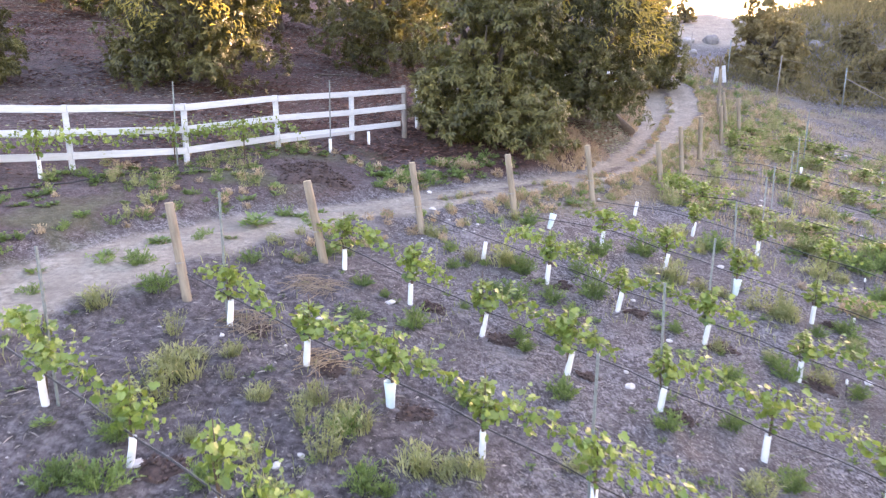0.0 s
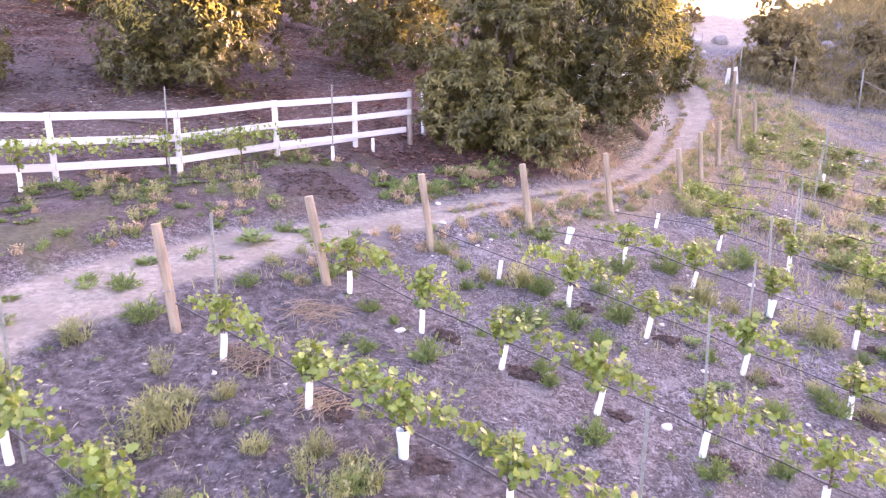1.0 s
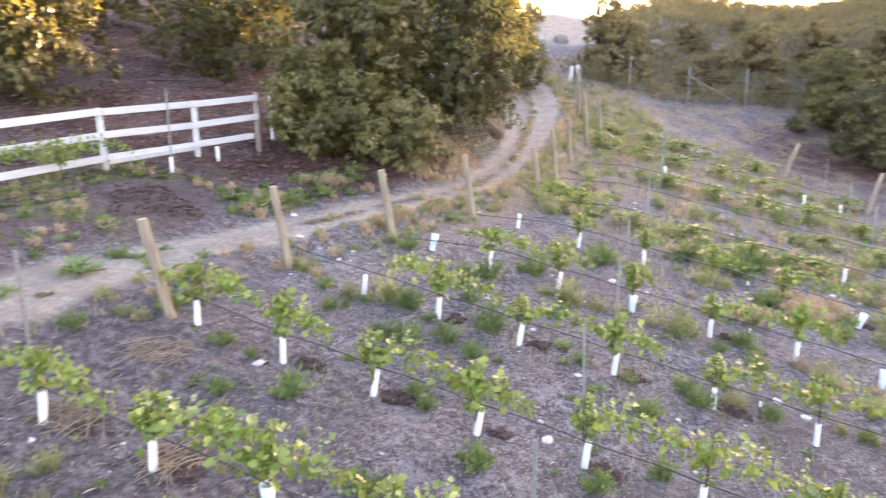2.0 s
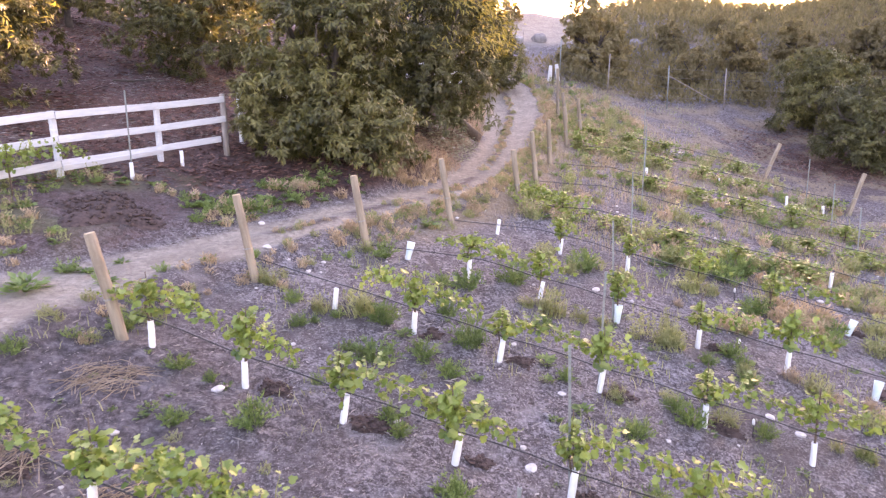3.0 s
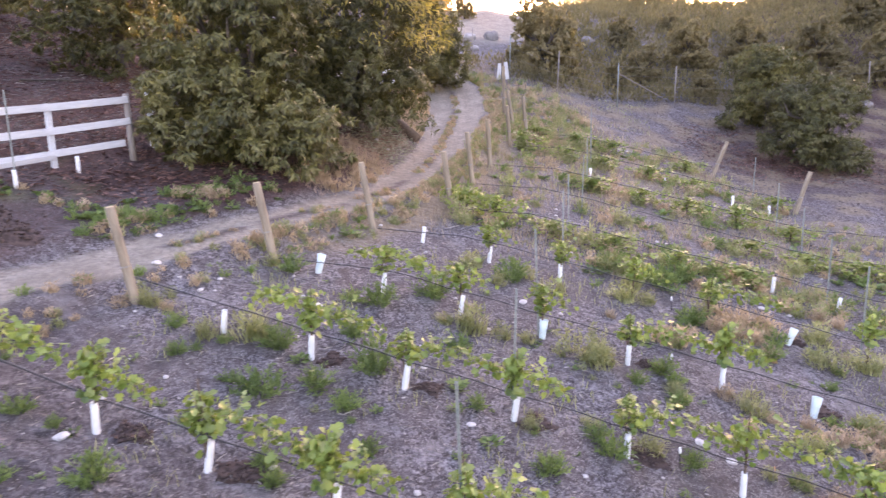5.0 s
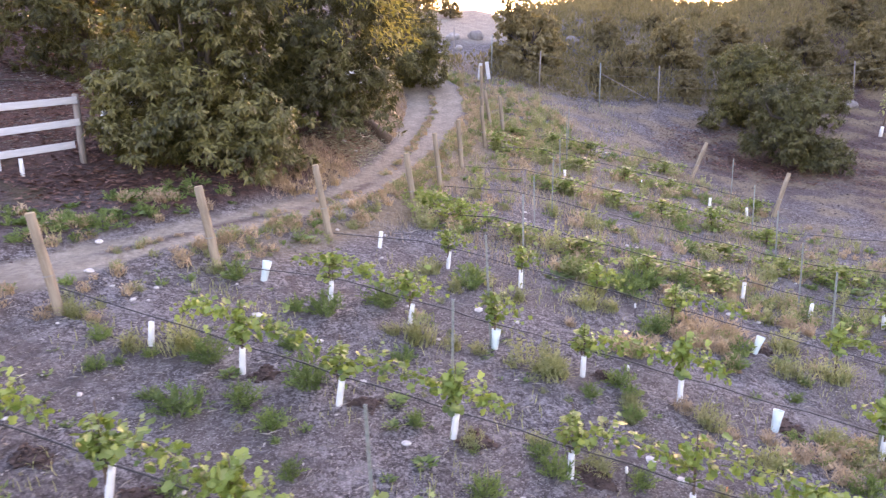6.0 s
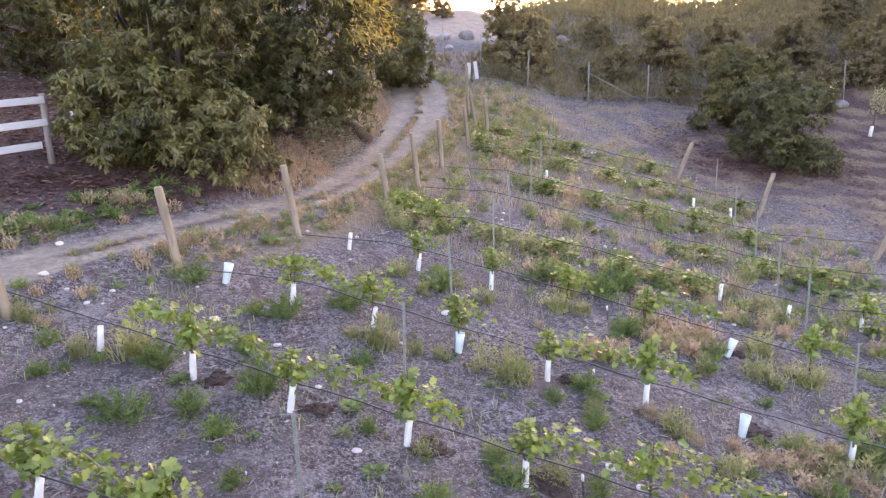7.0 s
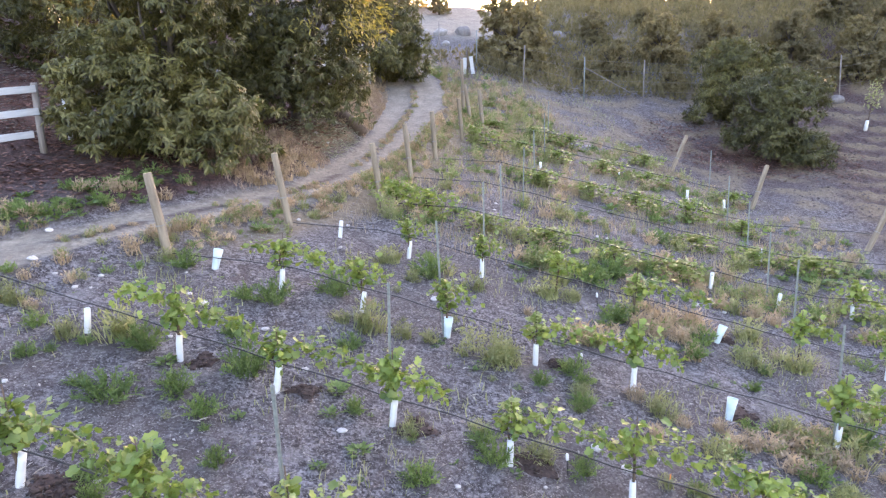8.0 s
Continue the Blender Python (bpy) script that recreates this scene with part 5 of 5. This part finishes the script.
M_SOIL = leaf_mat("soil_crumb", (0.045, 0.037, 0.036), (0.12, 0.105, 0.105), (0.25, 0.23, 0.23), 0.95, 0.0, 3.0)
base, r = scatter(42000, (-8, 18, 4.5, 24), lambda x, y, s, n, d, w, p, r: (d > w + 0.15) & (s < 8.2) & (r.rand(len(x)) < np.clip(1.35 - y / 24, 0.2, 1)), 29)
v, f = crumbs(base, 0.005 + 0.028 * r.rand(len(base)) ** 3, 30)
stuff("soil_crumbs", v, f, M_SOIL, "grey-brown crumbs of broken soil between the vine rows", "soil")
M_TILLED = leaf_mat("tilled_clod", (0.05, 0.038, 0.036), (0.1, 0.08, 0.076), (0.2, 0.17, 0.165), 0.95, 0.0, 1.5)
base, r = scatter(30000, (13, 36, 13, 33.5), lambda x, y, s, n, d, w, p, r: (s > np.interp(n, (12, 21, 24, 30, 36), (9.3, 8.2, 6, 1.5, -2))) & (r.rand(len(x)) < 0.75), 31)
v, f = crumbs(base, 0.012 + 0.05 * r.rand(len(base)) ** 3, 32)
stuff("tilled_clods", v, f, M_TILLED, "dark rough clods on the tilled ground below the vineyard", "soil")
base, r = scatter(42000, (-18, 6, 14, 40), lambda x, y, s, n, d, w, p, r: (s < -11.2) & (r.rand(len(x)) < 0.7), 33)
a = r.normal(0.35, 0.5, len(base))
items = [(base[i] + (0, 0, 0.02), (math.cos(a[i]), math.sin(a[i]), r.uniform(-0.05, 0.3)), (r.uniform(-0.4, 0.4), r.uniform(-0.4, 0.4), 1), r.uniform(0.04, 0.2)) for i in range(len(base))]
v, f = leaves(items, "simple", 0.28)
stuff("dry_twigs", v, f, M_CHIP, "pale dry twigs and stalks strewn on the grove slope", "twigs")

base, r = scatter(95000, (1.0, 9.5, 16.5, 30), lambda x, y, s, n, d, w, p, r: (d < -w - 0.05) & (d > -w - 1.5) & (n > 16.5) & (n < 32) & (p + r.uniform(-0.6, 0.6, len(x)) > -0.45) & ~((d < -w) & (n > 20) & (n < 23.3)), 23)
M_BANK = leaf_mat("pinkish_dry_blade", (0.2, 0.135, 0.112), (0.36, 0.265, 0.225), (0.55, 0.43, 0.37), 0.8, 0.25)
v, f = blades(base, r.uniform(0.08, 0.28, len(base)), r.uniform(0.005, 0.01, len(base)), r.uniform(0.3, 1.2, len(base)), 24)
stuff("bank_grass", v, f, M_BANK, "pinkish dry grass on the bank above the track", "grass")

# ================= stones, clods, emitters, small things =================
for i, (x, y) in enumerate(((0.19, 13.77), (0.12, 13.32), (2.01, 12.71), (3.44, 9.99), (6.3, 9.57), (5.4, 13.08), (1.82, 12.98), (4.27, 13.19), (-0.2, 13.63), (2.78, 12.12), (6.51, 9.23), (10.43, 13.36), (11.84, 13.93), (5.21, 9.49),
                            (4.71, 21.65), (4.97, 21.41), (-0.3, 15.13), (14.59, 25.17), (4.48, 12.21), (-1.42, 6.32), (2.48, 8.57), (-1.63, 6.15), (-2.9, 5.95), (-0.78, 9.82), (4.41, 11.38), (11.03, 21.23))):
    rock("stone", x, y, (0.045, 0.04, 0.08, 0.06, 0.08, 0.085)[i % 6], i, "pale flat stone lying on the vineyard soil", group="stones", squash=0.45, sink=0.3)
sr = random.Random(5)
for i in range(90):
    s, n = sr.uniform(-6.5, 6), sr.uniform(4, 20)
    x, y = sn(s, n)
    if s > np.interp(n, PATH_N, PATH_S) + 0.3:
        rock("stone", x, y, sr.uniform(0.018, 0.05), 100 + i, "small pale stone on the vineyard soil", group="stones", squash=0.55, sink=0.3)

def mound(x, y, r, h, seed, label):
    """A low heap of dug earth: many crumbs and clods, thickest in the middle."""
    rnd = random.Random(seed)
    z0 = H(x, y)
    def tops(p):
        out = relief(np.array([x + q[0] for q in p]), np.array([y + q[1] for q in p]))[0] - z0
        for i, (px, py) in enumerate(p):
            q = math.hypot(px / 1.25, py) / r / (0.72 + 0.75 * noise.noise((1.1 * math.cos(math.atan2(py, px)), 1.1 * math.sin(math.atan2(py, px)), seed * 2.0)))
            lump = 1 + 0.45 * noise.noise((px * 2.2 / r, py * 2.2 / r, seed)) + 0.25 * noise.noise((px * 11, py * 11, seed))
            out[i] += h * max(0.0, 1 - q * q) * lump - 0.035 * min(1.0, max(0.0, (q - 0.75) / 0.3))
        return out
    big = r > 0.5
    g = 22 if big else 9
    flat = [(1.25 * px, py) for py in np.linspace(-1.1 * r, 1.1 * r, g) for px in np.linspace(-1.1 * r, 1.1 * r, g)]
    faces = []
    for j in range(g - 1):
        for i in range(g - 1):
            px, py = 2.2 * (i + 0.5) / (g - 1) - 1.1, 2.2 * (j + 0.5) / (g - 1) - 1.1
            if px * px + py * py < 1.15:
                faces.append((j * g + i, j * g + i + 1, (j + 1) * g + i + 1, (j + 1) * g + i))
    body = ([(p[0], p[1], z) for p, z in zip(flat, tops(flat))], faces)
    spots = []
    for k in range(900 if big else 260):
        q, a = r * math.sqrt(rnd.random()) * rnd.uniform(0.6, 1.6), rnd.uniform(0, 6.28)
        spots.append((q * math.cos(a) * 1.25, q * math.sin(a)))
    crumbs = [body]
    for (px, py), z in zip(spots, tops(spots)):
        size = rnd.uniform(0.25, 1.0) ** 2.5 * (0.06 if big else 0.04)
        c, a = Vector((px, py, max(z, z + size * 0.15))), rnd.uniform(0, 6.28)
        e = Vector((math.cos(a), math.sin(a), 0)) * size
        s = Vector((-e.y, e.x, 0)) * 0.8
        up = Vector((0, 0, size * 0.55))
        v = [c + d + unit(rnd) * size * 0.25 for d in (e, s, -e, -s, e * 0.6 + s * 0.5 + up, -e * 0.5 + s * 0.5 + up, -e * 0.5 - s * 0.5 + up, e * 0.5 - s * 0.6 + up)]
        v += [c - up]
        crumbs.append((v, [(4, 5, 6, 7), (0, 1, 4), (1, 5, 4), (1, 2, 5), (2, 6, 5), (2, 3, 6), (3, 7, 6), (3, 0, 7), (0, 4, 7), (1, 0, 8), (2, 1, 8), (3, 2, 8), (0, 3, 8)]))
    v, f = join(crumbs)
    me = mesh_of("soil_mound", v, f, M_CLOD)
    ob = new("soil_mound", me)
    ob.matrix_world = pose(x, y, H(x, y))
    return tagged(ob, label, "soil", "soil mounds", "stuff")

mound(*HEAP, 0.95, 0.17, 3, "dark heap of dug earth above the track")
for i, (k, s) in enumerate(((1, -6.3), (1, -5.1), (0, -5.3), (2, -5.1), (2, -3.9), (2, -2.65), (3, -2.65), (3, -1.3), (3, -3.9), (4, 2.6), (4, 0.1), (4, 3.9), (3, 0.0), (5, 2.7), (1, -3.9), (2, -1.45))):
    x, y = sn(s, ROW_N[k] + 0.12)
    mound(x, y, 0.2 + 0.12 * ((i * 7) % 5) / 5, 0.03, 10 + i, "small dark patch of dug earth beside a vine")

def straw_heap(x, y, r, count, seed):
    """A flat tangle of dry stalks, thrown down beside a vine."""
    rnd = random.Random(seed)
    stalks = []
    z0 = H(x, y)
    for _ in range(count):
        a, q = rnd.uniform(0, 6.28), r * math.sqrt(rnd.random())
        px, py = q * math.cos(a) * 1.4, q * math.sin(a)
        b, ln = rnd.gauss(0.5, 0.7), rnd.uniform(0.15, 0.5)
        dx, dy = ln * math.cos(b) / 2, ln * math.sin(b) / 2
        top = rnd.uniform(0.02, 0.1)
        za, zb, zc = (H(x + px + k * dx, y + py + k * dy) - z0 for k in (-1, 0, 1))
        stalks.append(tube_along([(px - dx, py - dy, za + 0.01), (px, py, zb + top), (px + dx, py + dy, zc + top * rnd.random())], [0.004, 0.0035, 0.002], 3))
    v, f = join(stalks)
    ob = new("straw_heap", mesh_of("straw_heap", v, f, M_STRAW))
    ob.matrix_world = pose(x, y, z0)
    return tagged(ob, "flat heap of dry reddish stalks lying on the soil", "straw", "straw heaps", "stuff")

straw_heap(-1.9, 9.85, 0.28, 95, 3)
straw_heap(-2.51, 8.54, 0.22, 80, 4)
straw_heap(-1.48, 7.98, 0.2, 60, 5)

def emitter(x, y):
    t = thing("drip_emitter", pose(x, y, H(x, y), 4, -5, 0), "small white drip emitter on a black stake", "emitter", "drip emitters")
    v, f = lathe([(0, 0, -0.1, 0.008), (0, 0, 0.2, 0.008)], 6)
    part("stake", mesh_of("stake", v, f, M_HOSE, True), None, t)
    v, f = lathe([(0, 0, 0.19, 0.011), (0, 0, 0.205, 0.018), (0, 0, 0.255, 0.018), (0, 0, 0.275, 0.01)], 8)
    part("cap", mesh_of("cap", v, f, M_TUBE, True), None, t)

for x, y in ((5.75, 9.2), (6.95, 11.15), (8.3, 13.15), (9.55, 15.1), (13.5, 21.2), (11.5, 19.5)):
    emitter(x, y)

def sapling(x, y):
    t = thing("sapling", pose(x, y, H(x, y), 0, 6, 0), "staked young tree in a white trunk guard", "sapling")
    v, f = lathe([(0, 0, -0.05, 0.075), (0.01, 0, 0.25, 0.075), (0.02, 0, 0.42, 0.06)], 8)
    part("guard", mesh_of("guard", v, f, M_TUBE, True), None, t)
    v, f = tube_along([(0.03, 0, 0), (0.08, 0, 0.9), (0.16, 0, 1.7)], [0.03, 0.026, 0.018], 6)
    part("stem", mesh_of("stem", v, f, M_BARK, True), None, t)
    rr = random.Random(3)
    its = []
    for _ in range(170):
        u = unit(rr)
        its.append((Vector((0.14, 0, 1.5)) + Vector((u.x * 0.35, u.y * 0.35, u.z * 0.8)) * rr.random() ** 0.5, unit(rr) + Vector((0, 0, -0.6)), unit(rr), rr.uniform(0.1, 0.17)))
    v, f = leaves(its, "simple", 1.0)
    part("crown", mesh_of("crown", v, f, M_WEED_Y), None, t)

sapling(28.7, 26.66)

def log_piece():
    p = [Vector(q) for q in ((5.5, 24.35, 0.2), (5.8, 24.0, 0.18), (6.05, 23.7, 0.16), (6.28, 23.4, 0.15))]
    p = [Vector((q.x, q.y, H(q.x, q.y) + q.z - 0.03)) for q in p]
    v, f = tube_along(p, [0.15, 0.19, 0.19, 0.17], 12)
    return tagged(new("log", mesh_of("log", v, f, M_BARK, True)), "dark weathered log lying on the bank beside the track", "log")

log_piece()
base, r = scatter(9000, (3.5, 6.6, 19.0, 24.0), lambda x, y, s, n, d, w, p, r: (d < -w - 0.1) & (d > -w - 1.6) & (n + r.uniform(-0.4, 0.4, len(x)) > 20) & (n + r.uniform(-0.4, 0.4, len(x)) < 23.2) & (r.rand(len(x)) < 0.42), 51)
a = r.uniform(0, 6.28, len(base))
items = [(base[i] + (0, 0, 0.02 + 0.05 * r.rand()), (math.cos(a[i]), math.sin(a[i]), r.uniform(-0.1, 0.5)), (r.uniform(-0.6, 0.6), r.uniform(-0.6, 0.6), 1), r.uniform(0.09, 0.19)) for i in range(len(base))]
M_CUT = leaf_mat("cut_leaf", (0.08, 0.1, 0.05), (0.24, 0.26, 0.15), (0.52, 0.52, 0.38), 0.55, 0.1, 2.0)
v, f = leaves(items, "avo", 1.0)
stuff("leaf_clippings", v, f, M_CUT, "pale green cut avocado leaves heaped on the bank", "clippings")
for i in range(14):            # thick grass in the lower right rows
    s, n = wr.uniform(0.3, 4.4), wr.uniform(10.9, 12.7)
    weed(wr.choice(("grass", "straw", "grass", "bush")), *sn(s, n), wr.uniform(0.4, 0.75))

def plank(x, y, turn, length):
    bm = box_bm(length, 0.14, 0.05, 0.006, 1)
    me = bpy.data.meshes.new("plank")
    bm.to_mesh(me)
    bm.free()
    me.materials.append(M_OLDWOOD)
    ob = new("plank", me)
    rise = H(x + 0.4 * length * math.cos(radians(turn)), y + 0.4 * length * math.sin(radians(turn))) - H(x, y)
    ob.matrix_world = pose(x, y, H(x, y) + 0.06, 0, 0, turn) @ pose(0, 0, 0, 0, -math.degrees(math.atan2(rise, 0.4 * length)), 0)
    return tagged(ob, "weathered grey plank lying on the far slope", "plank")

plank(22.6, 39.9, -20, 1.6)

def marker_flag(x, y):
    t = thing("marker_flag", pose(x, y, H(x, y), 0, 10, 40), "small orange plastic marker flag on a wire", "flag")
    v, f = tube_along([(0, 0, -0.05), (0, 0, 0.2)], [0.003, 0.003], 4)
    part("wire", mesh_of("wire", v, f, M_WIRE), None, t)
    bm = box_bm(0.07, 0.003, 0.06, 0.001)
    bmesh.ops.translate(bm, verts=bm.verts, vec=(0.035, 0, 0.17))
    part("flag", bm, M_ORANGE, t)

M_ORANGE = plain_mat("orange_plastic", (0.7, 0.22, 0.02), (0.85, 0.32, 0.04), 20, 0.6)
marker_flag(6.77, 8.84)

# hose on the ground between the fence and the track
pts = []
for i in range(24):
    u = i / 23
    x, y = -10.5 + 5.9 * u, 9.6 + 4.3 * u + 0.25 * math.sin(u * 9)
    pts.append(Vector((x, y, H(x, y) + 0.03)))
v, f = tube_along(pts, [0.012] * len(pts), 6)
tagged(new("ground_hose", mesh_of("ground_hose", v, f, M_HOSE, True)), "black hose lying on the weedy bank below the fence", "hose")

# fallen branches on the grove slope
for i, (x, y, a, ln) in enumerate(((-8.4, 16.6, 15, 2.2), (-9.6, 21.5, -10, 3.0), (-10.5, 24.0, 12, 2.4), (-4.4, 24.6, 30, 1.8), (-7.2, 15.4, 5, 1.6))):
    ca, sa = math.cos(radians(a)), math.sin(radians(a))
    br = random.Random(i)
    p = [Vector((x + ca * ln * u, y + sa * ln * u + br.uniform(-0.08, 0.08), H(x + ca * ln * u, y + sa * ln * u) + 0.05)) for u in (0, 0.25, 0.5, 0.75, 1)]
    v, f = join([tube_along(p, [0.035, 0.032, 0.026, 0.02, 0.008], 6), tube_along([p[2], p[2] + Vector((0.3, 0.2, 0.05)), p[2] + Vector((0.6, 0.3, 0.06))], [0.018, 0.012, 0.005], 5)])
    tagged(new("fallen_branch", mesh_of("fallen_branch", v, f, M_TREEBARK, True)), "dead grey branch lying on the leaf litter", "branch", "fallen branches")
